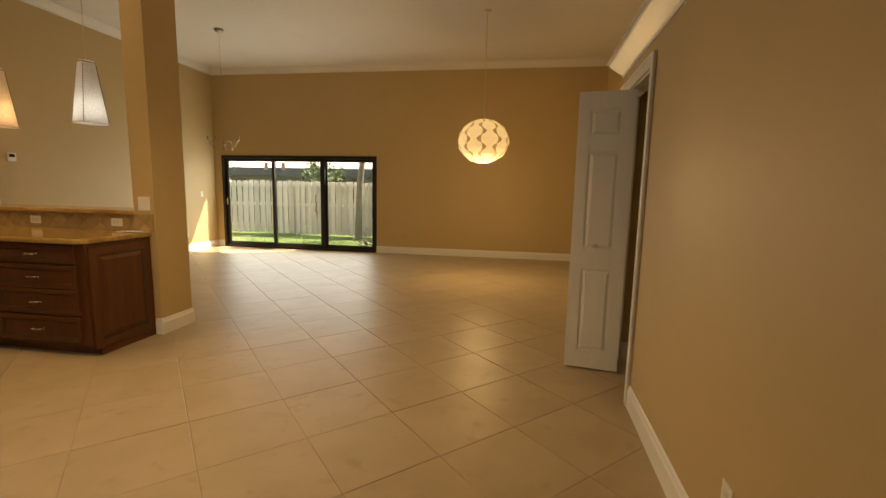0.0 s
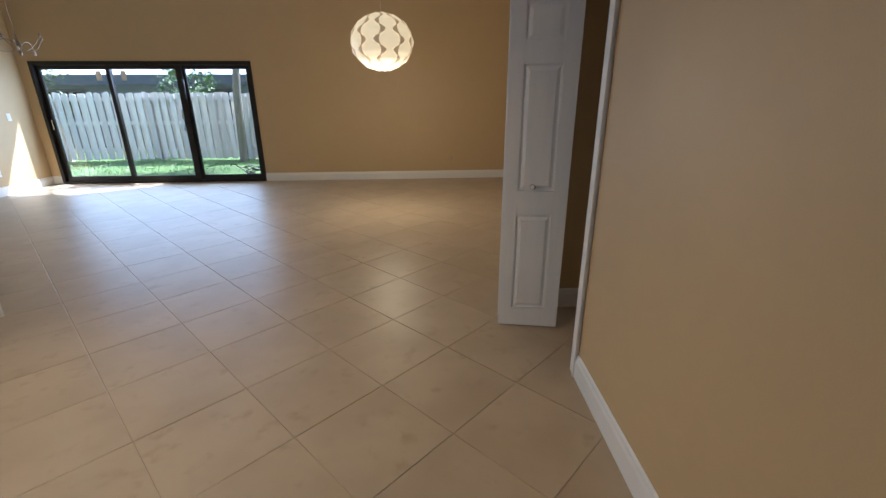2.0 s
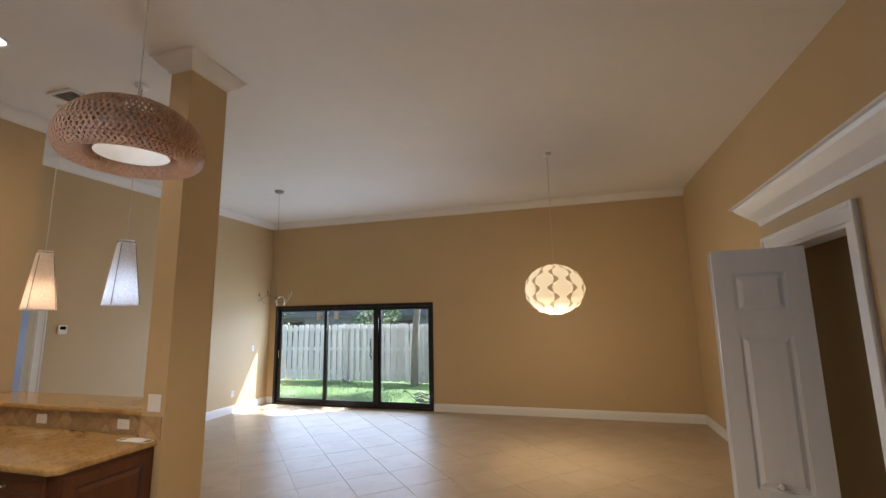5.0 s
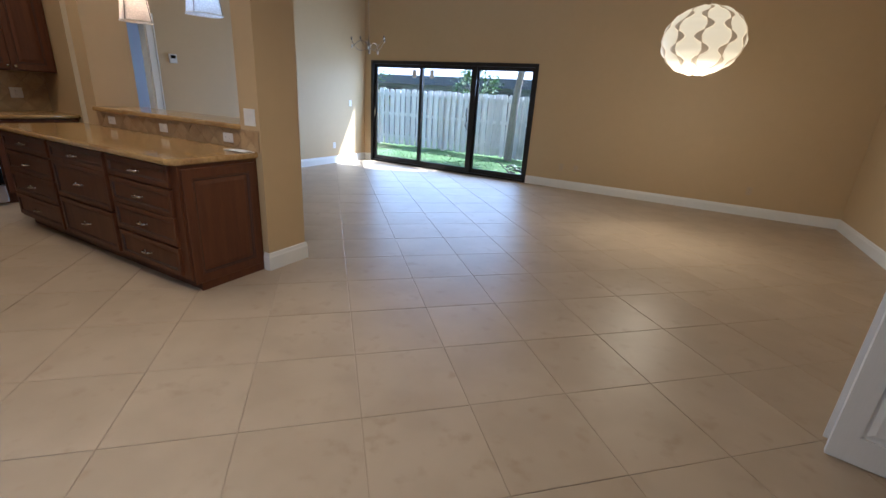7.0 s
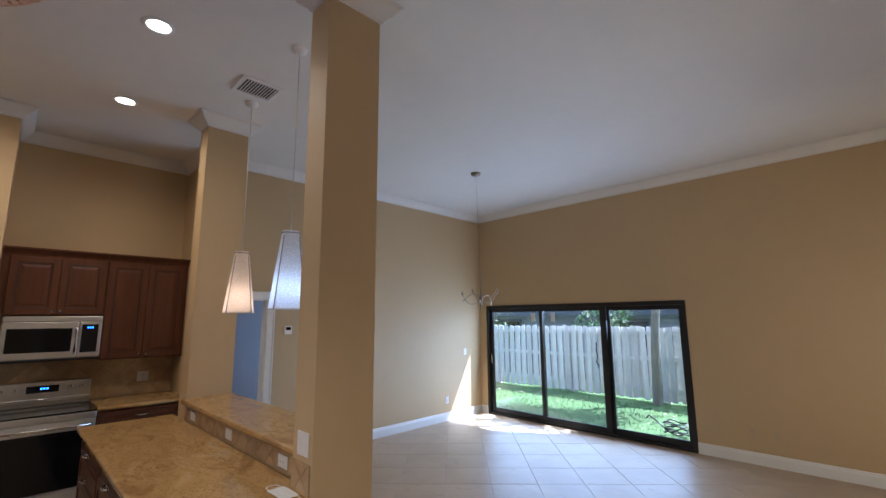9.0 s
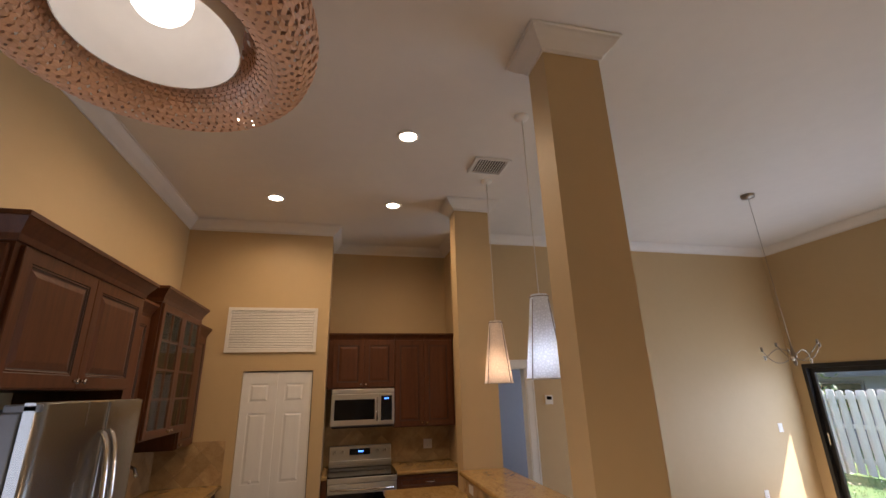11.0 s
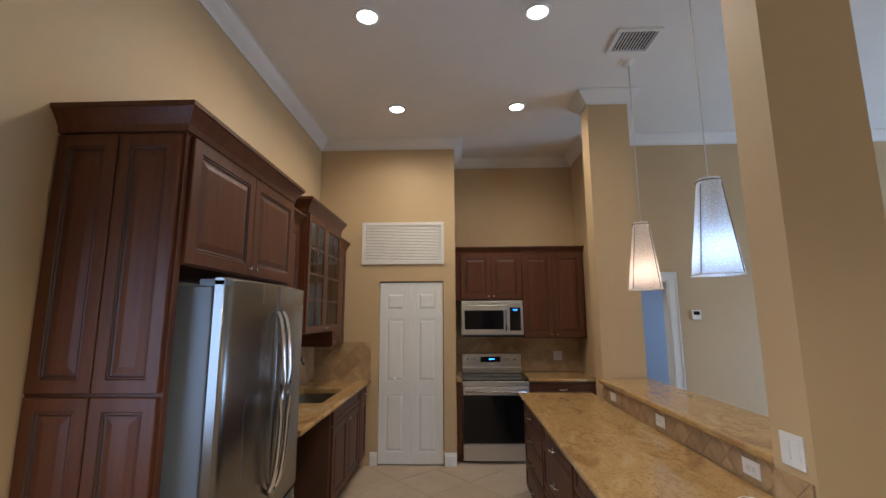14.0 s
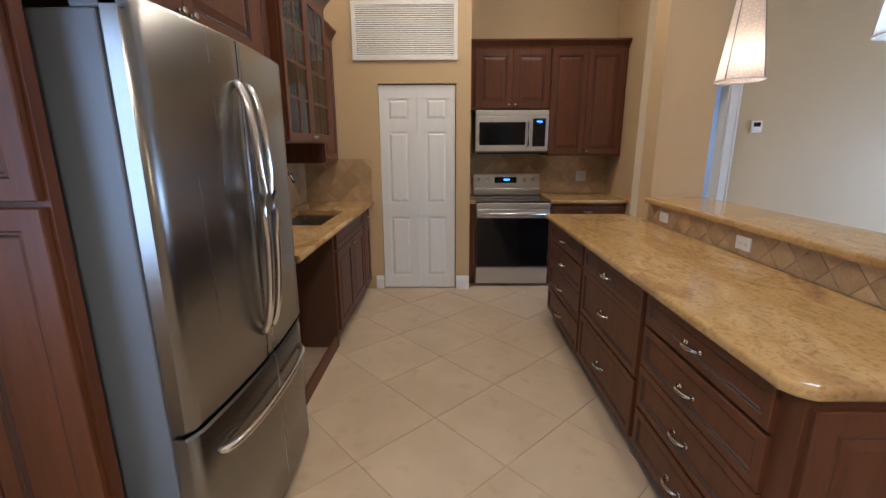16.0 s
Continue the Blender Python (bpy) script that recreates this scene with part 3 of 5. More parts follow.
def door_row(n, x0, z0, w, h, kind="door", gap=0.004):
    """n doors side by side, with the knobs of each pair together."""
    each = (w - gap * (n - 1)) / n
    return [(kind, x0 + i * (each + gap), z0, each, h, 0 if n == 0 else (1 if i % 2 == 0 else -1)) for i in range(n)]


# ---- kitchen: refrigerator wall ----


def build_fridge_wall():
    x0, x1, yf = -4.38, -3.205, 1.57
    c = cabinet("refrigerator_cabinet", "tall glazed cherry cabinet built round the refrigerator", (x0, yf, 0), 0, x1 - x0, yf - SY, 2.43,
                [], crown=0.1, hollow=None, crown_ends=(True, True))
    # open bay for the refrigerator: replace the solid body by panels
    for o in list(c.children):
        if o.name.startswith("body"):
            bpy.data.objects.remove(o)
    w, d, h = x1 - x0, yf - SY, 2.43
    part("side_panel", boxes(((w - 0.03, -d, 0), (w, 0, h))), WOOD, c)
    part("side_panel", boxes(((0, -d, 0), (0.03, 0, h))), WOOD, c)
    part("body", boxes(((0.03, -d, 1.86), (w - 0.03, 0, h))), WOOD, c)
    for f in door_row(2, 0.02, 1.865, w - 0.05, h - 1.865 - 0.02, "door_up"):
        front(c, *f)
    # framed panels on the exposed end
    turn = pose(w, -d / 2, 0, 0, 0, -90)
    half = (d - 0.03) / 2
    for k in (0, 1):
        for z, hh in ((1.36, 1.045), (0.10, 1.245)):
            bm = bmesh.new()
            ring_panel(bm, -d / 2 + 0.012 + k * (half + 0.006), z, half, hh, raised_seq(0.05, 0.02))
            part("panel", bm, [WOOD, GLAZE], c, at=turn)
    part("plinth", boxes(((w, -d, 0), (w + 0.012, -0.0, 0.09))), WOOD, c)

    f = thing("refrigerator", "stainless steel french-door refrigerator with grey sides", "refrigerator", (-3.74, 1.085, 0))
    W = 0.455
    part("body", boxes(((-W, 0, 0.03), (W, 0.60, 1.775)), bevel=0.006), GREYSIDE, f)
    part("grille", boxes(((-W + 0.02, 0.5, 0.0), (W - 0.02, 0.605, 0.05))), BLACKMAT, f)
    for s in (-1, 1):
        part("hinge_cover", boxes(((s * W - (0.09 if s > 0 else 0), 0.54, 1.775), (s * W + (0 if s > 0 else 0.09), 0.66, 1.805)), bevel=0.006), GREYSIDE, f)

    def bowed(lo, hi, z0, z1, depth=0.075):
        bm = bmesh.new()
        n = 18
        rows = []
        for i in range(n + 1):
            x = lo + (hi - lo) * i / n
            u = x / W
            edge = min(1.0, (W - abs(x)) / 0.02)
            y = 0.615 + depth - 0.028 * u * u - 0.016 * (1 - edge) ** 2
            rows.append((x, y))
        low, top = [], []
        for x, y in rows:
            low.append([bm.verts.new((x, 0.608, z0)), bm.verts.new((x, y - 0.006, z0)), bm.verts.new((x, y, z0 + 0.008))])
            top.append([bm.verts.new((x, y, z1 - 0.008)), bm.verts.new((x, y - 0.006, z1)), bm.verts.new((x, 0.608, z1))])
        cols = [a + b for a, b in zip(low, top)]
        for a, b in zip(cols, cols[1:]):
            for i in range(6):
                fc = bm.faces.new((a[i], b[i], b[(i + 1) % 6], a[(i + 1) % 6]))
                fc.smooth = 1 <= i <= 3 and i == 2
        bm.faces.new(cols[0])
        bm.faces.new(cols[-1][::-1])
        return bm
    for name, lo, hi, z0, z1 in (("door", -W, -0.003, 0.70, 1.81), ("door", 0.003, W, 0.70, 1.81), ("freezer_drawer", -W, W, 0.06, 0.685)):
        d = part(name, bowed(lo, hi, z0, z1), STEEL, f)
        bm = bmesh.new()
        if name == "door":
            s = -1 if hi < 0.1 else 1
            pts = [(s * (0.035 + 0.004 * math.cos(a)), 0.675 + 0.075 * math.cos(a) ** 0.6, 1.245 + 0.43 * math.sin(a)) for a in [-1.5 + 3.0 * i / 16 for i in range(17)]]
            bm_tube(bm, pts, 0.0125, 10)
        else:
            pts = [(0.36 * math.sin(a), 0.655 + 0.075 * math.cos(a) ** 0.6, 0.575 - 0.01 * math.cos(a)) for a in [-1.5 + 3.0 * i / 16 for i in range(17)]]
            bm_tube(bm, pts, 0.0125, 10)
        part("handle", bm, CHROME, d, "bowed polished steel handle")
    part("badge", boxes(((-0.42, 0.655, 1.70), (-0.36, 0.669, 1.712))), CHROME, f)


build_fridge_wall()


def build_sink_wall():
    base = thing("sink_base_cabinet", "glazed cherry sink base cabinet with doors", "cabinet", (-6.28, 1.63, 0))
    cabinet("wall_cabinet", "plain glazed cherry wall cabinet beside the refrigerator", (-5.09, 1.35, 1.42), 0, 0.70, 0.33, 0.99, door_row(2, 0.01, 0.01, 0.68, 0.97, "door_up"), crown=0.1, crown_ends=(False, False))
    cabinet("glass_cabinet", "cherry wall cabinet with glazed muntin doors and empty shelves", (-6.12, 1.42, 1.50), 0, 1.025, 0.40, 1.05, door_row(2, 0.012, 0.012, 1.001, 1.02, "glass"), crown=0.11, hollow=2)
    cabinet("wall_cabinet", "narrow glazed cherry wall cabinet by the corner", (-6.61, 1.35, 1.33), 0, 0.485, 0.33, 1.09, door_row(1, 0.01, 0.01, 0.465, 1.07, "door_up"), crown=0.1, crown_ends=(True, False))
    part("body", boxes(((0, -0.61, 0.1), (1.02, 0, 0.69)), ((0, -0.03, 0.69), (1.02, 0, 0.89)), ((0, -0.61, 0.69), (0.02, -0.03, 0.89)), ((1.014, -0.61, 0.69), (1.02, -0.03, 0.89)), ((0, -0.61, 0), (1.02, -0.06, 0.1))), WOOD, base)
    front(base, "false", 0.02 + 0.0, 0.74, 0.98, 0.135)
    for f in door_row(2, 0.02, 0.12, 0.98, 0.61):
        front(base, *f)
    cabinet("base_cabinet", "narrow cherry base cabinet with drawer and door", (-6.61, 1.63, 0), 0, 0.325, 0.61, 0.89, [("drawer", 0.012, 0.74, 0.30, 0.135), ("door", 0.012, 0.12, 0.30, 0.61, 1)], toe=0.1)
    # empty bay where a dishwasher would stand
    bay = thing("dishwasher_bay", "empty dark dishwasher bay under the counter", "cabinet", (-5.255, 1.63, 0))
    part("side_panel", boxes(((0, -0.61, 0), (0.02, 0, 0.89))), DARKIN, bay)
    part("side_panel", boxes(((0.86, -0.61, 0), (0.875, 0, 0.89))), DARKIN, bay)
    part("back_panel", boxes(((0.02, -0.61, 0), (0.86, -0.595, 0.89))), DARKIN, bay)
    part("plinth", boxes(((0.02, -0.025, 0.0), (0.86, -0.003, 0.09))), WOOD, bay)
    # worktop with a sink cut-out
    top = thing("countertop", "polished golden granite countertop with a sink", "countertop", (-6.62, SY, 0.89))
    sx0, sx1, sy0, sy1 = 0.66, 1.36, 0.13, 0.53
    W, D = 2.235, 0.66
    bm = bmesh.new()
    for lo, hi in (((0, 0, 0), (W, sy0, 0.04)), ((0, sy1, 0), (W, D, 0.04)), ((0, sy0, 0), (sx0, sy1, 0.04)), ((sx1, sy0, 0), (W, sy1, 0.04))):
        bm_box(bm, lo, hi)
    bmesh.ops.remove_doubles(bm, verts=bm.verts, dist=0.0005)
    part("slab", bm, GRANITE, top)
    bm = bmesh.new()
    bm_cyl(bm, (0, D, 0.02), (W, D, 0.02), 0.02, n=12)
    part("edge", bm, GRANITE, top)
    sink = thing("sink", "undermounted stainless steel kitchen sink", "sink", (-6.62 + sx0, SY + sy0, 0.70))
    a, b, h = sx1 - sx0, sy1 - sy0, 0.188
    bm = bmesh.new()
    outer, inner = [(0, 0), (a, 0), (a, b), (0, b)], [(0.03, 0.03), (a - 0.03, 0.03), (a - 0.03, b - 0.03), (0.03, b - 0.03)]
    o = [bm.verts.new((x, y, h)) for x, y in outer]
    i = [bm.verts.new((x, y, 0.002)) for x, y in inner]
    for k in range(4):
        bm.faces.new((o[k], o[(k + 1) % 4], i[(k + 1) % 4], i[k]))
    bm.faces.new(i)
    part("bowl", bm, STEEL, sink)
    bm = bmesh.new()
    bm_lathe(bm, [(0.001, 0.006), (0.03, 0.006), (0.045, 0.01), (0.047, 0.003)], (a / 2, b / 2, 0), 20)
    part("drain", bm, CHROME, sink)
    tap = thing("kitchen_faucet", "dark steel kitchen faucet with a curved spout", "faucet", (-5.62, 1.09, 0.93))
    bm = bmesh.new()
    bm_lathe(bm, [(0.03, 0), (0.03, 0.012), (0.018, 0.03), (0.016, 0.12)], n=16)
    part("base", bm, STEEL, tap)
    bm = bmesh.new()
    bm_tube(bm, [(0, 0.0, 0.1), (0, 0.0, 0.25), (0, 0.03, 0.33), (0, 0.09, 0.36), (0, 0.15, 0.33), (0, 0.17, 0.27)], 0.013, 10)
    part("spout", bm, STEEL, tap)
    bm = bmesh.new()
    bm_tube(bm, [(0.016, 0, 0.09), (0.05, 0.01, 0.11), (0.09, 0.02, 0.15)], 0.008, 8)
    part("lever", bm, STEEL, tap)


build_sink_wall()

# ---- kitchen: range niche ----


def build_niche():
    cabinet("wall_cabinet", "cherry wall cabinet over the microwave with two doors", (-7.0, 3.51, 1.845), -90, 0.83, 0.358, 0.595, door_row(2, 0.005, 0.01, 0.765, 0.575, "door_up"), crown=0.075, crown_ends=(False, False))
    cabinet("wall_cabinet", "tall cherry wall cabinet with two raised-panel doors", (-7.0, 4.295, 1.37), -90, 0.783, 0.358, 1.07, door_row(2, 0.03, 0.012, 0.745, 1.045, "door_up"), crown=0.075, crown_ends=(False, False))
    cabinet("base_cabinet", "cherry base cabinet beside the range", (-6.72, 4.295, 0), -90, 0.78, 0.635, 0.89, [("drawer", 0.03, 0.74, 0.735, 0.135)] + door_row(2, 0.03, 0.12, 0.735, 0.61), toe=0.1)
    cabinet("filler_cabinet", "narrow cherry filler beside the range", (-6.72, 2.742, 0), -90, 0.064, 0.635, 0.89, [], toe=0.1)
    t = thing("countertop", "golden granite countertop beside the range", "countertop", (NX, 3.515, 0.89))
    bm = boxes(((0, 0, 0), (0.67, 0.783, 0.04)))
    part("slab", bm, GRANITE, t)
    bm = bmesh.new()
    bm_cyl(bm, (0.67, 0, 0.02), (0.67, 0.783, 0.02), 0.02, n=12)
    part("edge", bm, GRANITE, t)
    t = thing("countertop", "narrow strip of golden granite beside the range", "countertop", (NX, 2.678, 0.89))
    part("slab", boxes(((0, 0, 0), (0.67, 0.064, 0.04)), bevel=0.004), GRANITE, t)

    r = thing("range", "stainless electric range with a black glass oven door", "range", (-6.70, 3.512, 0), -90)
    W = 0.764
    part("body", boxes(((0.004, -0.62, 0.03), (W - 0.004, -0.03, 0.90))), RANGE_STEEL, r)
    part("cooktop", boxes(((0, -0.60, 0.90), (W, 0.0, 0.915)), bevel=0.003), BLACKGLASS, r, "black glass cooktop")
    part("front_rail", boxes(((0, -0.04, 0.845), (W, 0.012, 0.899)), bevel=0.006), RANGE_STEEL, r)
    back = part("backguard", boxes(((0.0, -0.64, 0.915), (W, -0.585, 1.16)), bevel=0.008), RANGE_STEEL, r)
    part("ledge", boxes(((0.0, -0.585, 0.955), (W, -0.56, 0.995)), bevel=0.005), RANGE_STEEL, back)
    part("display", boxes(((0.264, -0.586, 1.055), (0.519, -0.581, 1.125))), BLACKGLASS, back)
    for dx in (0.348, 0.372, 0.396):
        part("digit", boxes(((dx, -0.5815, 1.085), (dx + 0.016, -0.579, 1.103))), LED_BLUE, back)
    for dx in (0.075, 0.17, 0.60, 0.695):
        bm = bmesh.new()
        bm_cyl(bm, (dx, -0.586, 1.09), (dx, -0.555, 1.09), 0.026, 0.021, 20)
        k = part("knob", bm, RANGE_STEEL, back)
        part("pointer", boxes(((dx - 0.003, -0.556, 1.085), (dx + 0.003, -0.553, 1.113))), BLACKMAT, k)
    d = part("oven_door", boxes(((0.003, -0.03, 0.215), (W - 0.003, 0.018, 0.838)), bevel=0.006), RANGE_STEEL, r)
    part("window", boxes(((0.006, 0.016, 0.222), (W - 0.006, 0.021, 0.745)), bevel=0.002), BLACKGLASS, d, "black glass oven window")
    bm = bmesh.new()
    bm_tube(bm, [(0.04, 0.015, 0.79), (0.045, 0.052, 0.79), (W / 2, 0.062, 0.79), (W - 0.045, 0.052, 0.79), (W - 0.04, 0.015, 0.79)], 0.013, 10)
    part("handle", bm, CHROME, d)
    part("storage_drawer", boxes(((0.003, -0.03, 0.035), (W - 0.003, 0.015, 0.208)), bevel=0.006), RANGE_STEEL, r)
    part("burner_ring", boxes(((0.1, -0.5, 0.9152), (0.102, -0.1, 0.9156))), GREYSIDE, r)

    m = thing("microwave", "stainless over-range microwave with a black window", "microwave", (-7.0, 3.51, 1.405), -90)
    W, H = 0.765, 0.43
    part("body", boxes(((0, -0.355, 0), (W, -0.003, H))), GREYSIDE, m)
    d = part("door", boxes(((W - 0.575, -0.002, 0.012), (W, 0.038, H - 0.055)), bevel=0.006), RANGE_STEEL, m)
    part("window", boxes(((W - 0.525, 0.036, 0.075), (W - 0.04, 0.041, H - 0.12)), bevel=0.002), BLACKGLASS, d)
    bm = bmesh.new()
    bm_tube(bm, [(W - 0.553, 0.034, 0.06), (W - 0.553, 0.07, 0.075), (W - 0.553, 0.072, H - 0.13), (W - 0.553, 0.034, H - 0.11)], 0.011, 10)
    part("handle", bm, CHROME, d)
    c = part("control_panel", boxes(((0, -0.002, 0.012), (W - 0.578, 0.038, H - 0.055)), bevel=0.006), RANGE_STEEL, m)
    part("touch_pad", boxes(((0.03, 0.036, 0.06), (W - 0.60, 0.041, H - 0.085)), bevel=0.002), BLACKGLASS, c)
    for dx in (0.07, 0.09, 0.11):
        part("digit", boxes(((dx, 0.0405, 0.305), (dx + 0.012, 0.0425, 0.322))), LED_BLUE, c)
    part("grille", boxes(((0, -0.002, H - 0.052), (W, 0.034, H)), bevel=0.006), RANGE_STEEL, m)
    part("underside", boxes(((0.02, -0.34, -0.02), (W - 0.02, -0.02, -0.001))), BLACKMAT, m)


build_niche()

# ---- kitchen: island, bar and splash ----


def build_island():
    yf, xe = 3.335, -3.207
    # three drawer units; local x runs towards -x
    s1, s2, s3 = 0.84, 0.87, 0.895
    near = [("drawer", 0.075, z, s1 - 0.10, h) for z, h in ((0.72, 0.14), (0.525, 0.18), (0.325, 0.195), (0.115, 0.195))]
    mid = [("drawer", 0.02, z, s2 - 0.04, h) for z, h in ((0.72, 0.14), (0.43, 0.29), (0.115, 0.30))]
    far = [("drawer", 0.02, z, s3 - 0.05, h) for z, h in ((0.72, 0.14), (0.525, 0.18), (0.325, 0.195), (0.115, 0.195))]
    xs = xe
    for fr, w, txt in ((near, s1, "glazed cherry island unit with four drawers by the column"), (mid, s2, "glazed cherry island unit with three deep drawers"), (far, s3, "glazed cherry island unit with four drawers by the range")):
        c = cabinet("island_cabinet", txt, (xs, yf, 0), 180, w - 0.003, 0.615, 0.872, fr, toe=0.09, group="island drawer units")
        if fr is near:
            bm = bmesh.new()
            ring_panel(bm, 0.005, 0.06, 0.55, 0.785, raised_seq(0.062, 0.018))
            part("end_panel", bm, [WOOD, GLAZE], c, "framed cherry end panel", at=pose(0.0, -0.005, 0, 0, 0, 90) @ pose(-0.565, 0, 0))
            part("plinth", boxes(((-0.012, -0.575, 0), (0, -0.06, 0.075))), WOOD, c)
        xs -= w
    top = thing("island_countertop", "polished golden granite island countertop with rounded edge", "countertop", (-5.88, 3.28, 0.872))
    W, D, c = 2.70, 0.695, 0.06
    outline = [(0, 0), (W - c, 0), (W - 0.022, 0.022), (W, c), (W, 0.638), (W - 0.17, 0.638), (W - 0.17, D), (0, D)]
    bm = bmesh.new()
    vs = [bm.verts.new((x, y, 0)) for x, y in outline]
    f = bm.faces.new(vs)
    ext = bmesh.ops.extrude_face_region(bm, geom=[f])
    for v in ext["geom"]:
        if isinstance(v, bmesh.types.BMVert):
            v.co.z = 0.042
    edges = [e for e in bm.edges if abs(e.verts[0].co.z - e.verts[1].co.z) < 1e-5 and e.calc_length() > 0.01 and min(e.verts[0].co.y, e.verts[1].co.y) < 0.5]
    bmesh.ops.bevel(bm, geom=edges, offset=0.016, segments=4, affect="EDGES", profile=0.5)
    part("slab", bm, GRANITE, top)
    # low wall that carries the bar
    setting("wall_bar", boxes(((-5.545, 3.992, -0.05), (-3.345, 4.25, 1.052))), TAN, "tan low wall under the bar top")
    bar = thing("bar_top", "polished golden granite raised bar top between columns", "countertop", (-5.545, 3.945, 1.052))
    bm = bmesh.new()
    bm_box(bm, (0.002, 0, 0), (2.198, 0.455, 0.04), 0.012)
    part("slab", bm, GRANITE, bar)
    tile_field("splash_column", (-3.345, 3.9195, 0.914), 180, (0.0, 0.19), 0.15, 0.118, "travertine splash tiles on the column foot")
    tile_field("splash_island", (-5.545, 3.9915, 0.914), 180, (0.0, 2.198), 0.137, 0.118, "diagonal travertine backsplash under the bar")
    tile_field("splash_range", (NX, 4.298, 0.932), -90, (0.0, 1.618), 0.44, 0.16, "diagonal travertine backsplash behind the range")
    tile_field("splash_sink", (-6.62, SY, 0.932), 0, (0.0, 2.22), 0.40, 0.16, "diagonal travertine backsplash over the sink")
    tile_field("splash_corner", (WX, 1.69, 0.932), -90, (0.0, 0.665), 0.42, 0.16, "diagonal travertine backsplash on the end wall")


def tile_field(name, place, turn, span, h, s, label):
    """Square tiles laid on the diagonal over a strip of wall that faces local +y; tiles at the rim are cut."""
    if turn == 180:
        place = (place[0] + span[1], place[1], place[2])
    ob = thing(name, label, "backsplash", place, turn)
    part("backing", boxes(((span[0], 0.0005, 0), (span[1], 0.005, h))), TRAVJOINT, ob)
    g, k = 0.003, s / math.sqrt(2)
    z0, w = h / 2, span[1]
    full = None
    rows, cols = int(h / k) + 2, int(w / k) + 2
    for i in range(-1, cols + 1):
        for j in range(-rows, rows + 1):
            if (i + j) % 2:
                continue
            cx, cz = i * k, z0 + j * k
            r = k - g
            poly = [(cx - r, cz), (cx, cz - r), (cx + r, cz), (cx, cz + r)]
            inside = all(0 <= x <= w and 0 <= z <= h for x, z in poly)
            for a, lim, sg in ((0, 0.001, 1), (0, w - 0.001, -1), (1, 0.001, 1), (1, h - 0.001, -1)):
                out = []
                for p, q in zip(poly, poly[1:] + poly[:1]):
                    ip, iq = sg * (p[a] - lim) >= 0, sg * (q[a] - lim) >= 0
                    if ip:
                        out.append(p)
                    if ip != iq:
                        t = (lim - p[a]) / (q[a] - p[a])
                        out.append((p[0] + t * (q[0] - p[0]), p[1] + t * (q[1] - p[1])))
                poly = out
                if len(poly) < 3:
                    break
            if len(poly) < 3:
                continue
            if inside and full is not None:
                t = new("tile", full)
            else:
                bm = bmesh.new()
                lo = [bm.verts.new((x - cx, 0.004, z - cz)) for x, z in poly]
                hi = [bm.verts.new((x - cx, 0.0085, z - cz)) for x, z in poly]
                bm.faces.new(hi)
                for e in range(len(poly)):
                    q = (e + 1) % len(poly)
                    bm.faces.new((lo[e], lo[q], hi[q], hi[e]))
                me = mesh_from(bm, "tile", TRAV)
                if inside:
                    full = me
                t = new("tile", me)
            t.parent = ob
            t.location = (cx, random.uniform(-0.0006, 0.0006), cz)


build_island()

# ---- doors, vents and fittings ----


def six_panel_leaf(parent, w, h, x, name="door_leaf"):
    """One leaf of a folding door, 35 mm thick, with three raised fields on each face; x runs from the leaf's edge."""
    bm = bmesh.new()
    t = 0.034
    bm_box(bm, (x, 0.010, 0), (x + w, t - 0.010, h), 0.0)
    st = min(0.085, w * 0.22)
    zs = [(0.13, 0.755), (0.90, 1.60), (1.71, h - 0.12)]
    for face, ys in ((1, (t - 0.010, t)), (-1, (0.0, 0.010))):
        bars = [(x, 0, x + st, h), (x + w - st, 0, x + w, h)]
        zz = 0
        for a, b in zs:
            bars.append((x + st, zz, x + w - st, a))
            zz = b
        bars.append((x + st, zz, x + w - st, h))
        for b in bars:
            bm_box(bm, (b[0], ys[0], b[1]), (b[2], ys[1], b[3]))
    leaf = part(name, bm, DOORWHITE, parent)
    for a, b in zs:
        for f in (0, 1):
            bm = bmesh.new()
            seq = [(0.0, 0.0005, 0), (0.014, 0.001, 0), (0.034, 0.0092, 0)]
            ring_panel(bm, 0, 0, w - 2 * st, b - a, seq)
            at = pose(x + st, t - 0.0103, a) if f else pose(x + w - st, 0.0103, a, 0, 0, 180)
            part("panel", bm, DOORWHITE, leaf, at=at)
    return leaf


def round_knob(parent, x, y, z, mat, sign=1):
    bm = bmesh.new()
    for a, b, r1, r2 in ((0, 0.015, 0.008, 0.008), (0.015, 0.027, 0.01, 0.018), (0.027, 0.036, 0.018, 0.01)):
        bm_cyl(bm, (x, y + sign * a, z), (x, y + sign * b, z), r1, r2, 14)
    part("knob", bm, mat, parent)


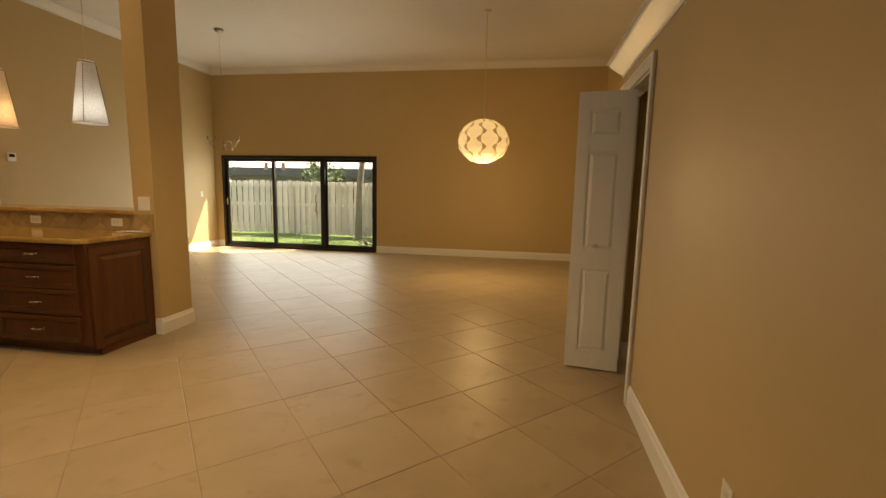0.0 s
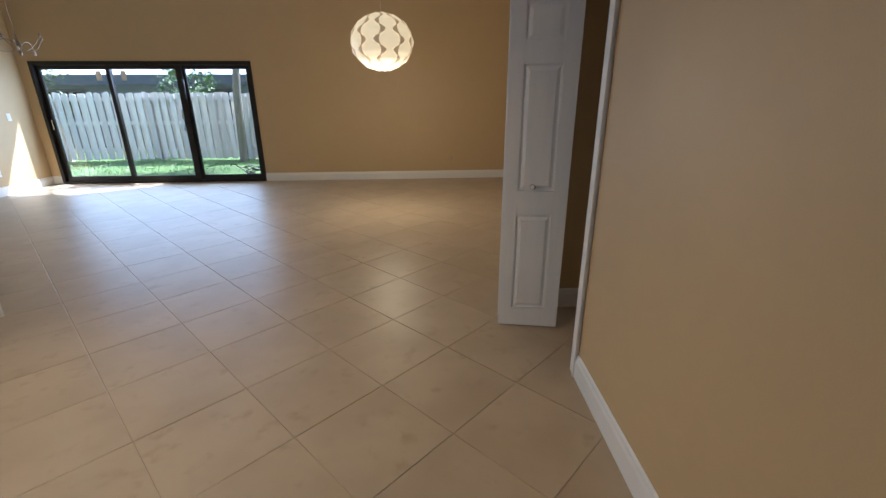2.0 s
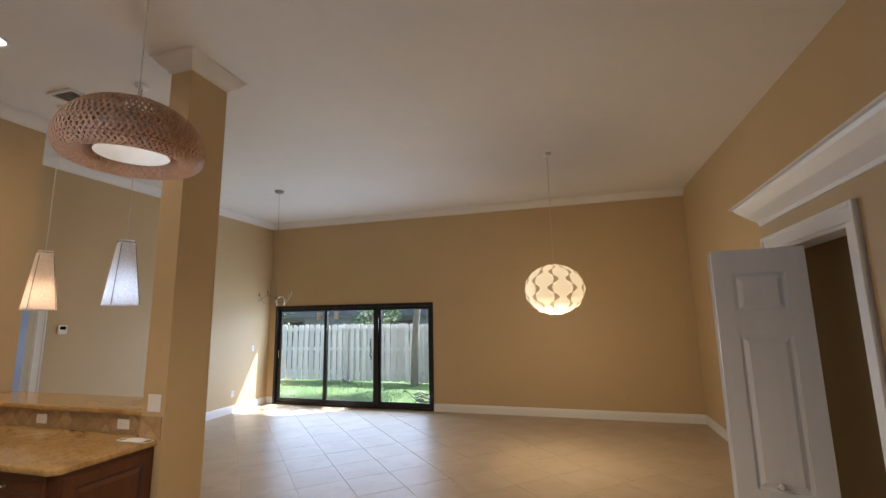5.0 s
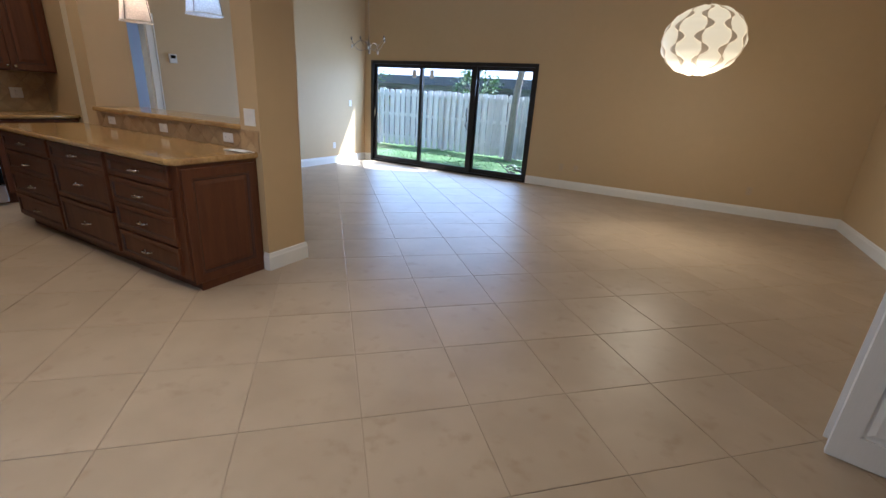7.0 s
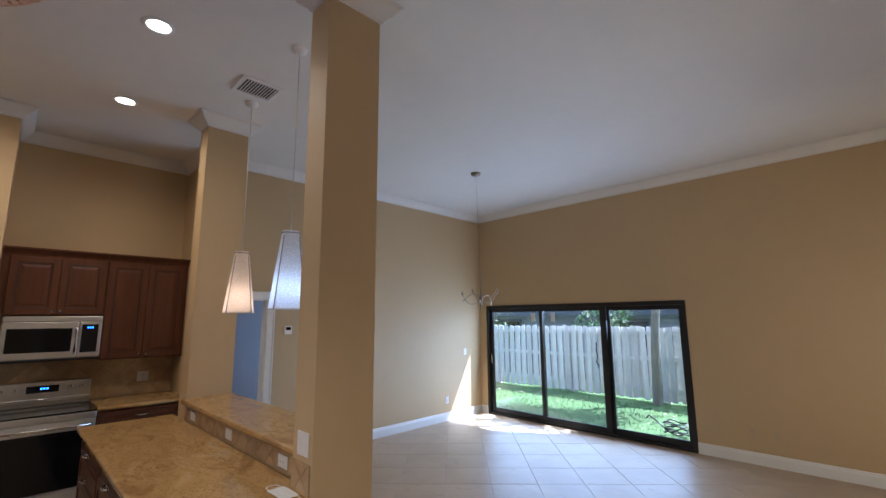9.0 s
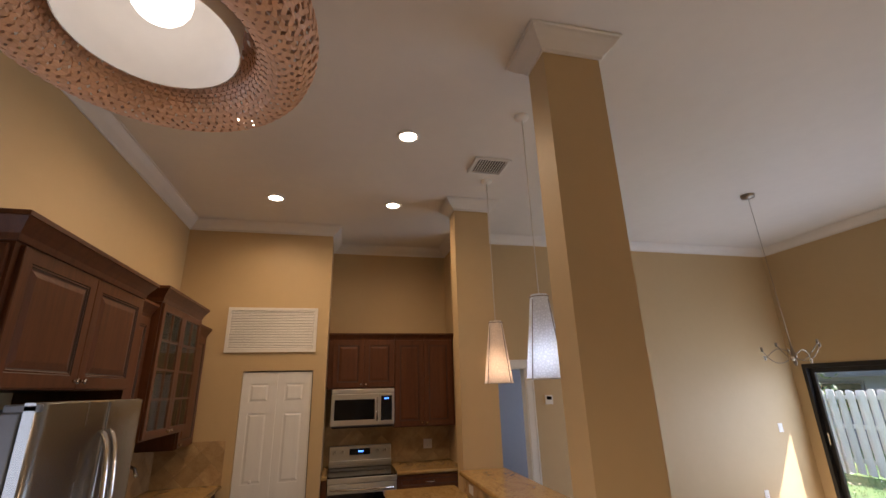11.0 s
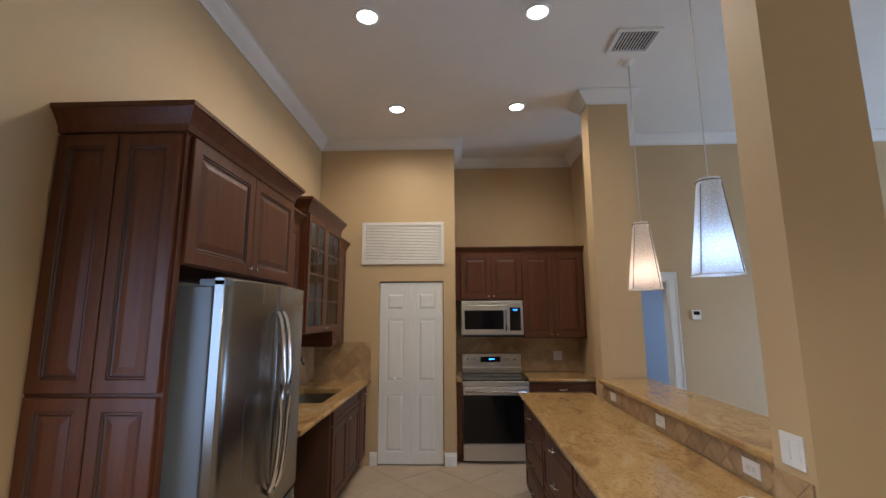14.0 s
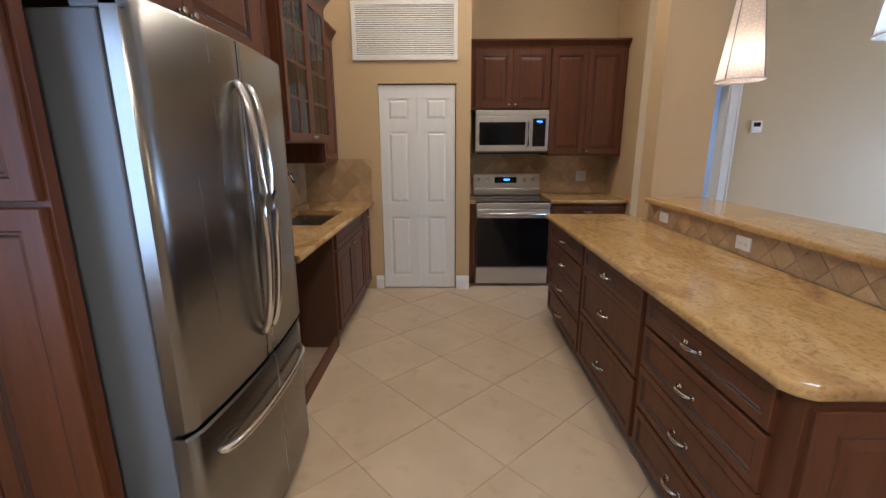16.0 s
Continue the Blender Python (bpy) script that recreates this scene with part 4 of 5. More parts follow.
def build_doors():
    d = tagged(thing("door_1", "closed white six-panel folding closet door", "door", (WX - 0.052, 2.528, 0.012), -90, kind="structure"))
    leaf = six_panel_leaf(d, 0.369, 2.03, 0.002)
    leaf2 = six_panel_leaf(d, 0.369, 2.03, 0.3735)
    round_knob(leaf2, 0.3735 + 0.19, 0.034, 0.93, DOORWHITE)
    # black walls stand in for the shade seen through the door gaps
    setting("closet_back", boxes(((WX - 0.6, 1.70, -0.05), (WX - 0.55, 2.62, 2.4)), ((WX - 0.55, 1.70, 2.1), (WX - 0.101, 2.62, 2.15)), ((WX - 0.55, 1.70, -0.05), (WX - 0.101, 1.75, 2.1)), ((WX - 0.55, 2.57, -0.05), (WX - 0.101, 2.62, 2.1))), BLACKMAT, "inside of the pantry closet, coloured black for its shade")
    # folding closet door, standing open
    d = tagged(thing("door_2", "open white folding door of the hall closet", "door", (0.712, 3.885, 0.014), 169.5, kind="structure"))
    leaf = six_panel_leaf(d, 0.378, 2.015, 0.0)
    round_knob(leaf, 0.21, 0.034, 0.93, DOORWHITE)
    leaf = six_panel_leaf(d, 0.378, 2.015, 0.0)
    leaf.matrix_basis = pose(0.002, -0.085, 0, 0, 0, -7)
    # casings
    for name, axis, plane, sgn, a, b, top in (("trim_closet_casing", "x", BX, -1, 3.41, 4.16, 2.05), ("trim_hall_casing", "x", WX, 1, 4.44, 5.14, 2.04)):
        w = 0.075 if sgn < 0 else 0.10
        bm = bmesh.new()
        for lo, hi, z0, z1 in ((a - w, a, 0, top), (b, b + w, 0, top), (a - w if sgn < 0 else a, b + w, top, top + w)):
            if sgn > 0 and hi == a:
                continue        # this jamb is plain, close to the wall's corner
            x0, x1 = sorted((plane, plane + sgn * 0.016))
            bm_box(bm, (x0, lo, z0), (x1, hi, z1), 0.003)
            x0, x1 = sorted((plane, plane + sgn * 0.023))
            if z0 == 0:
                e = lo if lo < a else hi - 0.02
                bm_box(bm, (x0, e, z0), (x1, e + 0.02, z1 + w), 0.003)
            else:
                bm_box(bm, (x0, lo + 0.02, z1 - 0.02), (x1, hi - 0.02, z1), 0.003)
        # lining of the opening
        th = 0.1 if sgn < 0 else 0.12
        x0, x1 = sorted((plane + sgn * 0.004, plane - sgn * th))
        bm_box(bm, (x0, a - 0.002, 0), (x1, a + 0.014, top))
        bm_box(bm, (x0, b - 0.014, 0), (x1, b + 0.002, top))
        bm_box(bm, (x0, a, top - 0.014), (x1, b, top + 0.002))
        case = setting(name, bm, TRIM, "white door casing")
        if sgn < 0:
            case.matrix_basis = SKEW


build_doors()


def build_slider():
    """Three-panel sliding glass door in dark bronze."""
    x0, x1, h = -6.455, -2.915, 2.012
    d = thing("door_3", "closed three-panel sliding glass door in dark bronze", "sliding door", (x0, NY - 0.012, 0), 0, kind="structure")
    W, t = x1 - x0, 0.11
    part("frame", boxes(((0, 0, 0), (0.05, t, h)), ((W - 0.05, 0, 0), (W, t, h)), ((0.05, 0, h - 0.06), (W - 0.05, t, h)), ((0.05, 0, 0), (W - 0.05, t, 0.035))), BRONZE, d)
    edges = [0.05, 1.205, 2.36, W - 0.05]
    for i in range(3):
        a, b = edges[i] - (0.03 if i else 0), edges[i + 1] + (0.03 if i < 2 else 0)
        y = 0.02 if i == 1 else 0.06
        st, s0, s1 = 0.062, 0.10 if i == 2 else 0.062, 0.10 if i == 1 else 0.062
        p = part("sash", boxes(((a, y, 0.036), (a + s0, y + 0.035, h - 0.061)), ((b - s1, y, 0.036), (b, y + 0.035, h - 0.061)), ((a + s0, y, 0.036), (b - s1, y + 0.035, 0.12)), ((a + s0, y, h - 0.125), (b - s1, y + 0.035, h - 0.061))), BRONZE, d)
        g = part("pane", boxes(((a + s0 - 0.003, y + 0.015, 0.118), (b - s1 + 0.003, y + 0.02, h - 0.123))), GLASS, p, "clear glass pane")
        g.visible_shadow = False
        if i < 2:
            sx = b - st - 0.20 if i == 0 else a + st + 0.16
            part("sticker", boxes(((sx, y + 0.0125, h - 0.30), (sx + 0.085, y + 0.0143, h - 0.15))), PLATE, p, "white paper sticker on the glass")
        if i == 0:
            part("handle", boxes(((a + 0.015, y - 0.025, 0.93), (a + 0.045, y - 0.001, 1.09)), bevel=0.004), CHROME, p, "small metal door pull")


build_slider()


def louver(name, label, place, turn, w, h, n, tilt, frame_w=0.03, rx=0.0):
    """A vent with a raised frame and tilted blades, facing local +y."""
    v = thing(name, label, "vent", place, turn)
    v.matrix_basis = pose(*place, rx, 0, turn)
    # dark sheet close behind the blades, painted as the duct's shade
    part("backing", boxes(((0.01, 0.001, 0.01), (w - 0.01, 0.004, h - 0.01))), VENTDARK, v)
    part("frame", boxes(((0, 0, 0), (frame_w, 0.02, h)), ((w - frame_w, 0, 0), (w, 0.02, h)), ((frame_w, 0, 0), (w - frame_w, 0.02, frame_w)), ((frame_w, 0, h - frame_w), (w - frame_w, 0.02, h))), VENTGREY, v)
    bm = bmesh.new()
    pitch = (h - 2 * frame_w) / n
    bm_box(bm, (frame_w, -0.0008, -pitch * 0.43), (w - frame_w, 0.0008, pitch * 0.43))
    me = mesh_from(bm, "slat", VENTGREY)
    for i in range(n):
        s = new("slat", me)
        s.parent = v
        s.matrix_basis = pose(0, 0.010, frame_w + pitch * (i + 0.5), tilt, 0, 0)
    return v


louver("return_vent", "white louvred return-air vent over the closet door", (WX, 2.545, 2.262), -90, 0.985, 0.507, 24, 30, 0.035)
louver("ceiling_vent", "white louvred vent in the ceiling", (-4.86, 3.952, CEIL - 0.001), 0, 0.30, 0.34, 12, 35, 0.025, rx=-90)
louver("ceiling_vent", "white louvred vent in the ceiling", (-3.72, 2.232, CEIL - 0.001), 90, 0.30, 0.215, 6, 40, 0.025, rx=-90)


def wall_plate(label, place, turn, kind="outlet", w=0.07, h=0.115, mat=PLATE):
    p = thing("wall_outlet" if kind == "outlet" else "light_switch", label, "outlet" if kind == "outlet" else "switch", place, turn)
    part("plate", boxes(((-w / 2, 0, -h / 2), (w / 2, 0.006, h / 2)), bevel=0.002), mat, p)
    if kind == "outlet":
        flat = w > h
        for s in (-1, 1):
            cx, cz = (s * 0.02, 0) if flat else (0, s * 0.02)
            q = part("socket", boxes(((cx - 0.014, 0.005, cz - 0.014), (cx + 0.014, 0.008, cz + 0.014)), bevel=0.003), mat, p)
            for o in (-0.005, 0.005):
                a, b = ((cx - 0.004, cz + o - 0.001), (cx + 0.004, cz + o + 0.001)) if flat else ((cx + o - 0.001, cz - 0.004), (cx + o + 0.001, cz + 0.004))
                part("slot", boxes(((a[0], 0.0075, a[1]), (b[0], 0.0085, b[1]))), BLACKMAT, q)
    else:
        for i in range(2 if w > 0.09 else 1):
            cx = (i - 0.5) * 0.046 if w > 0.09 else 0
            part("rocker", boxes(((cx - 0.016, 0.005, -0.033), (cx + 0.016, 0.009, 0.033)), bevel=0.002), PLATE, p)
    return p


wall_plate("white outlet low on the tan wall", (0.611, 2.035, 0.345), 87.7)
for x in (-2.30, -2.05, 0.46):
    wall_plate("beige outlet low on the tan wall", (x, NY, 0.365), 180, mat=BEIGE_PLATE)
wall_plate("white outlet low on the tan wall", (WX, 8.45, 0.35), -90)
wall_plate("white switch on the tan wall by the sliding door", (WX, 8.94, 1.16), -90, "switch")
for x in (-3.585, -4.445, -5.285):
    wall_plate("white outlet set in the travertine splash", (x, 3.983, 0.980), 180, w=0.115, h=0.07)
wall_plate("white double switch on the column", (-3.235, 3.9195, 1.155), 180, "switch", 0.115, 0.118)
wall_plate("white outlet in the backsplash beside the range", (NX + 0.009, 4.0, 1.13), -90, "outlet", 0.115, 0.115)


def build_small():
    t = thing("thermostat", "small white thermostat with a dark display", "thermostat", (WX, 5.43, 1.645), -90)
    part("case", boxes(((-0.05, 0, -0.055), (0.05, 0.022, 0.055)), bevel=0.005), PLATE, t)
    part("display", boxes(((-0.033, 0.0215, 0.0), (0.033, 0.0235, 0.04))), BLACKGLASS, t)
    m = thing("face_mask", "white disposable face mask lying on the counter", "face mask", (-3.298, 3.85, 0.9155), 1)
    bm = bmesh.new()
    n = 8
    rows = []
    for i in range(n + 1):
        for_y = -0.045 + 0.09 * i / n
        rows.append([bm.verts.new((x, for_y, 0.003 + 0.006 * math.cos(x * 14) * (0.6 + 0.4 * math.sin(i * 1.6)) + 0.002 * (i % 2))) for x in [-0.085 + 0.017 * k for k in range(11)]])
    for a, b in zip(rows, rows[1:]):
        for k in range(10):
            bm.faces.new((a[k], a[k + 1], b[k + 1], b[k]))
    ext = bmesh.ops.extrude_face_region(bm, geom=list(bm.faces))
    for v in ext["geom"]:
        if isinstance(v, bmesh.types.BMVert):
            v.co.z -= 0.002
    part("cloth", bm, material("mask_fabric", (0.72, 0.74, 0.76), 0.8, scale=20), m)
    for s in (-1, 1):
        bm = bmesh.new()
        bm_tube(bm, [(s * 0.083, -0.035, 0.003), (s * 0.13, -0.03, 0.003), (s * 0.145, 0.0, 0.003), (s * 0.13, 0.03, 0.003), (s * 0.083, 0.035, 0.003)], 0.002, 6)
        part("ear_loop", bm, PLATE, m)


build_small()

# ---- lamps ----


def canopy(parent, top, r=0.06, h=0.025, mat=PLATE):
    bm = bmesh.new()
    bm_lathe(bm, [(0.001, -h - 0.012), (0.02, -h - 0.01), (r * 0.9, -h), (r, -h * 0.5), (r, 0)], (0, 0, top), 24)
    return part("canopy", bm, mat, parent)


def cone_pendant(label, x, y, z0, z1, shade, bulb):
    p = thing("pendant_lamp", label, "pendant lamp", (x, y, z0), -18, group="pendants over the bar")
    H = z1 - z0
    bm = bmesh.new()
    n = 48

    def rad(a, u):
        c, s = abs(math.cos(a)), abs(math.sin(a))
        sq = 1 / (c ** 5 + s ** 5) ** 0.2
        return (0.06 + (0.128 - 0.06) * (1 - u)) * (0.62 + 0.36 * sq)
    levels = [0, 0.25, 0.5, 0.75, 0.93, 1.0]
    rings = [[bm.verts.new((rad(2 * math.pi * i / n, u) * math.cos(2 * math.pi * i / n) * (0.93 if u == 1 else 1), rad(2 * math.pi * i / n, u) * math.sin(2 * math.pi * i / n) * (0.93 if u == 1 else 1), H * u)) for i in range(n)] for u in levels]
    for a, b in zip(rings, rings[1:]):
        for i in range(n):
            f = bm.faces.new((a[i], a[(i + 1) % n], b[(i + 1) % n], b[i]))
            f.smooth = True
    part("shade", bm, shade, p, "pale patterned fabric shade, lit")
    for k in range(4):
        a = math.pi / 4 + k * math.pi / 2
        bm = bmesh.new()
        bm_tube(bm, [((rad(a, u) + 0.004) * math.cos(a), (rad(a, u) + 0.004) * math.sin(a), H * u) for u in (0, 0.3, 0.6, 0.93)], 0.0035, 6)
        part("rib", bm, RIB, p, "dark taupe seam rib")
    for u in (0.0, 0.97):
        bm = bmesh.new()
        bm_tube(bm, [((rad(2 * math.pi * i / n, u) + 0.002) * math.cos(2 * math.pi * i / n), (rad(2 * math.pi * i / n, u) + 0.002) * math.sin(2 * math.pi * i / n), H * u) for i in range(n + 1)], 0.004, 6)
        part("rim", bm, RIB if u else CORD, p)
    bm = bmesh.new()
    bmesh.ops.create_uvsphere(bm, u_segments=16, v_segments=10, radius=0.034, matrix=Matrix.Translation((0, 0, 0.12)))
    part("bulb", bm, bulb, p)
    bm = bmesh.new()
    bm_cyl(bm, (0, 0, H - 0.01), (0, 0, CEIL - z0 - 0.02), 0.0035, n=8)
    part("cord", bm, CORD, p)
    canopy(p, CEIL - z0, 0.055)


cone_pendant("tapered fabric pendant lamp with a warm bulb", -5.02, 4.20, 1.850, 2.39, SHADE_WARM, BULB_WARM)
cone_pendant("tapered fabric pendant lamp with a cool white bulb", -3.925, 4.125, 1.862, 2.405, SHADE_COOL, BULB_COOL)


def bamboo_lamp():
    x, y, z, S = -1.845, 2.551, 2.285, 1.02
    p = thing("bamboo_lamp", "woven bamboo dome pendant lamp with a white inner shade", "pendant lamp", (x, y, z))
    prof = [(0.045, 0.218), (0.095, 0.211), (0.147, 0.189), (0.189, 0.15), (0.215, 0.102), (0.2235, 0.06), (0.215, 0.022), (0.194, 0.003), (0.17, 0.004), (0.146, 0.022), (0.135, 0.05), (0.131, 0.085)]

    def at(s):
        q = s * (len(prof) - 1)
        i = min(int(q), len(prof) - 2)
        f = q - i
        p0, p1, p2, p3 = prof[max(i - 1, 0)], prof[i], prof[i + 1], prof[min(i + 2, len(prof) - 1)]
        return tuple(0.5 * (2 * b + (c - a) * f + (2 * a - 5 * b + 4 * c - d) * f * f + (3 * b - a - 3 * c + d) * f ** 3) for a, b, c, d in zip(p0, p1, p2, p3))
    steps, count, twist = 40, 74, 1.2
    for way in (1, -1):
        bm = bmesh.new()
        for k in range(steps + 1):
            s = k / steps
            r, h = at(s)
            phi = way * twist * s
            wdt = min(0.0043, 2 * math.pi * r / count * 0.32)
            off = 0.0022 * (1 if (k % 2 == 0) == (way > 0) else -1)
            r2 = r + off * 0.7
            tang = Vector((-math.sin(phi), math.cos(phi), 0))
            c = Vector((r2 * math.cos(phi), r2 * math.sin(phi), h))
            bm.verts.new(c - tang * wdt)
            bm.verts.new(c + tang * wdt)
        bm.verts.ensure_lookup_table()
        for k in range(steps):
            bm.faces.new((bm.verts[2 * k], bm.verts[2 * k + 1], bm.verts[2 * k + 3], bm.verts[2 * k + 2]))
        geom = bmesh.ops.extrude_face_region(bm, geom=list(bm.faces))
        for v in geom["geom"]:
            if isinstance(v, bmesh.types.BMVert):
                d = Vector((v.co.x, v.co.y, 0.3 * (v.co.z - 0.08))).normalized()
                v.co -= d * 0.0012
        me = mesh_from(bm, "strip", BAMBOO)
        for i in range(count):
            o = new("strip", me)
            o.parent = p
            o.matrix_basis = pose(0, 0, 0, 0, 0, 360 / count * (i + (0.5 if way < 0 else 0)))
    bm = bmesh.new()
    bm_lathe(bm, [(0.112, 0.032), (0.114, 0.032), (0.112, 0.13), (0.088, 0.168), (0.03, 0.173), (0.03, 0.171), (0.086, 0.166), (0.110, 0.129), (0.112, 0.032)], n=40)
    part("inner_shade", bm, WHITECLOTH, p, "smooth white inner shade")
    bm = bmesh.new()
    bmesh.ops.create_uvsphere(bm, u_segments=20, v_segments=12, radius=0.042, matrix=Matrix.Translation((0, 0, 0.105)))
    for f in bm.faces:
        f.smooth = True
    part("bulb", bm, glowing("bamboo_lamp_bulb", (1.0, 0.90, 0.75), 0.6), p)
    bm = bmesh.new()
    bm_cyl(bm, (0, 0, 0.16), (0, 0, (CEIL - z) / S - 0.02), 0.003, n=8)
    part("cord", bm, CORD, p)
    canopy(p, (CEIL - z) / S, 0.06)
    p.scale = (S, S, S)
    lamp("bamboo_lamp_glow", "SPOT", (x, y, z - 0.012), 18.0, (1.0, 0.76, 0.46), 0.05, (x, y, 0), 172)


bamboo_lamp()


def ball_lamp():
    x, y, z, R, Hh = -0.55, 6.995, 2.041, 0.365, 0.31
    p = thing("paper_ball_lamp", "lit round pendant lamp of interlaced white wave strips", "pendant lamp", (x, y, z - Hh))
    bm = bmesh.new()
    bmesh.ops.create_uvsphere(bm, u_segments=48, v_segments=24, radius=1.0, matrix=Matrix.Translation((0, 0, Hh)) @ Matrix.Diagonal((R * 0.94, R * 0.94, Hh * 0.94, 1)))
    for f in bm.faces:
        f.smooth = True
    part("inner_shade", bm, WHITECLOTH, p)
    # petal columns: every second column is wide where its neighbours are narrow
    N, M, K = 10, 80, 9
    pitch, amp = 2 * math.pi / N, 0.30

    def on_ball(th, a, out):
        return (R * out * math.sin(th) * math.cos(a), R * out * math.sin(th) * math.sin(a), Hh - Hh * out * math.cos(th))

    def strip(edges, outs):
        b, prev = bmesh.new(), None
        for i in range(M + 1):
            th = 0.16 + (math.pi - 0.32) * i / M
            lo, hi = edges(th)
            row = [b.verts.new(on_ball(th, lo + (hi - lo) * u / 4, outs(th, u / 4))) for u in range(5)]
            if prev:
                for c in range(4):
                    b.faces.new((prev[c], prev[c + 1], row[c + 1], row[c])).smooth = True
            prev = row
        geom = bmesh.ops.extrude_face_region(b, geom=list(b.faces))
        for v in geom["geom"]:
            if isinstance(v, bmesh.types.BMVert):
                v.co -= Vector((v.co.x, v.co.y, v.co.z - Hh)).normalized() * 0.002
        return b
    for kind in (1, -1):
        wave = lambda th: pitch * (0.5 + kind * amp * math.sin(K * th))
        me = mesh_from(strip(lambda th: (-wave(th), wave(th)), lambda th, u: 0.985 + 0.03 * max(0.0, kind * math.sin(K * th)) * (1 - (2 * u - 1) ** 2)), "petal_strip", PAPER)
        for i in range(N // 2):
            o = new("petal_strip", me)
            o.parent = p
            o.matrix_basis = pose(0, 0, 0, 0, 0, 360 / N * (2 * i + (kind < 0)))
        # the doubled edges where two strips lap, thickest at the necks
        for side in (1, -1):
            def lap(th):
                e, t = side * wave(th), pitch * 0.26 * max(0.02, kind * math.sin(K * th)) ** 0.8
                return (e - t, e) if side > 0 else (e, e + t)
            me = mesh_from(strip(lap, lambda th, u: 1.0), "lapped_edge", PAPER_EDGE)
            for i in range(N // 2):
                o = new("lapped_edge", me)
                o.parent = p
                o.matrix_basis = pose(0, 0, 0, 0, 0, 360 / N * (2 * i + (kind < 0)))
    bm = bmesh.new()
    bm_cyl(bm, (0, 0, 2 * Hh - 0.01), (0, 0, CEIL - z + Hh - 0.02), 0.003, n=8)
    part("cord", bm, CORD, p)
    canopy(p, CEIL - z + Hh, 0.05)
    lamp("ball_lamp_glow", "POINT", (x, y, z - Hh - 0.32), 11, (1.0, 0.76, 0.44), 0.25)
    lamp("ball_lamp_pool", "SPOT", (x, y, z - Hh - 0.02), 4.0, (1.0, 0.78, 0.48), 0.05, (x, y, 0), 66)


ball_lamp()


def chandelier():
    x, y, z = -5.06, 7.57, 2.045
    p = thing("chandelier", "spindly nickel chandelier with curling arms and bare sockets", "chandelier", (x, y, z))
    mat = material("brushed_bronze_nickel", (0.33, 0.29, 0.24), 0.35, 1.0, scale=6)
    bm = bmesh.new()
    bm_lathe(bm, [(0.001, -0.1), (0.012, -0.095), (0.02, -0.06), (0.012, -0.03), (0.03, 0.0), (0.02, 0.05), (0.01, 0.09), (0.006, 0.16)], n=16)
    part("hub", bm, mat, p)
    for i in range(7):
        a = 2 * math.pi * i / 7 + 0.35
        rr, up = 0.24 + 0.1 * ((i * 37) % 5) / 4, (0.10, -0.07, 0.14, -0.02, 0.07, -0.05, 0.12)[i]
        pts = [(rr * u * math.cos(a + 0.5 * u), rr * u * math.sin(a + 0.5 * u), up * u + 0.10 * math.sin(u * 3.1) * (1 if i % 2 else -1)) for u in [k / 10 for k in range(11)]]
        bm = bmesh.new()
        bm_tube(bm, pts, 0.004, 6)
        arm = part("arm", bm, mat, p)
        bm = bmesh.new()
        e = pts[-1]
        bm_cyl(bm, (e[0], e[1], e[2] - 0.01), (e[0], e[1], e[2] + 0.035), 0.011, 0.013, 10)
        part("socket", bm, PLATE if i % 2 else mat, arm)
    bm = bmesh.new()
    bm_cyl(bm, (0, 0, 0.15), (0.21, -0.31, CEIL - z - 0.03), 0.0025, n=8)
    part("cord", bm, mat, p)
    cap = canopy(p, CEIL - z, 0.07, 0.035, mat)
    cap.location = (0.21, -0.31, 0)


chandelier()

for cx, cy in CANS:
    c = thing("recessed_light", "lit recessed ceiling light with a white trim ring", "ceiling light", (cx, cy, CEIL), group="recessed kitchen lights")
    bm = bmesh.new()
    bm_lathe(bm, [(0.072, -0.001), (0.098, -0.001), (0.098, -0.006), (0.076, -0.01), (0.072, -0.001)], n=28)
    part("trim_ring", bm, TRIM, c)
    bm = bmesh.new()
    bm_lathe(bm, [(0.001, -0.002), (0.072, -0.002)], n=28)
    part("lens", bm, CAN_GLOW, c)

# ---- south window with blinds ----


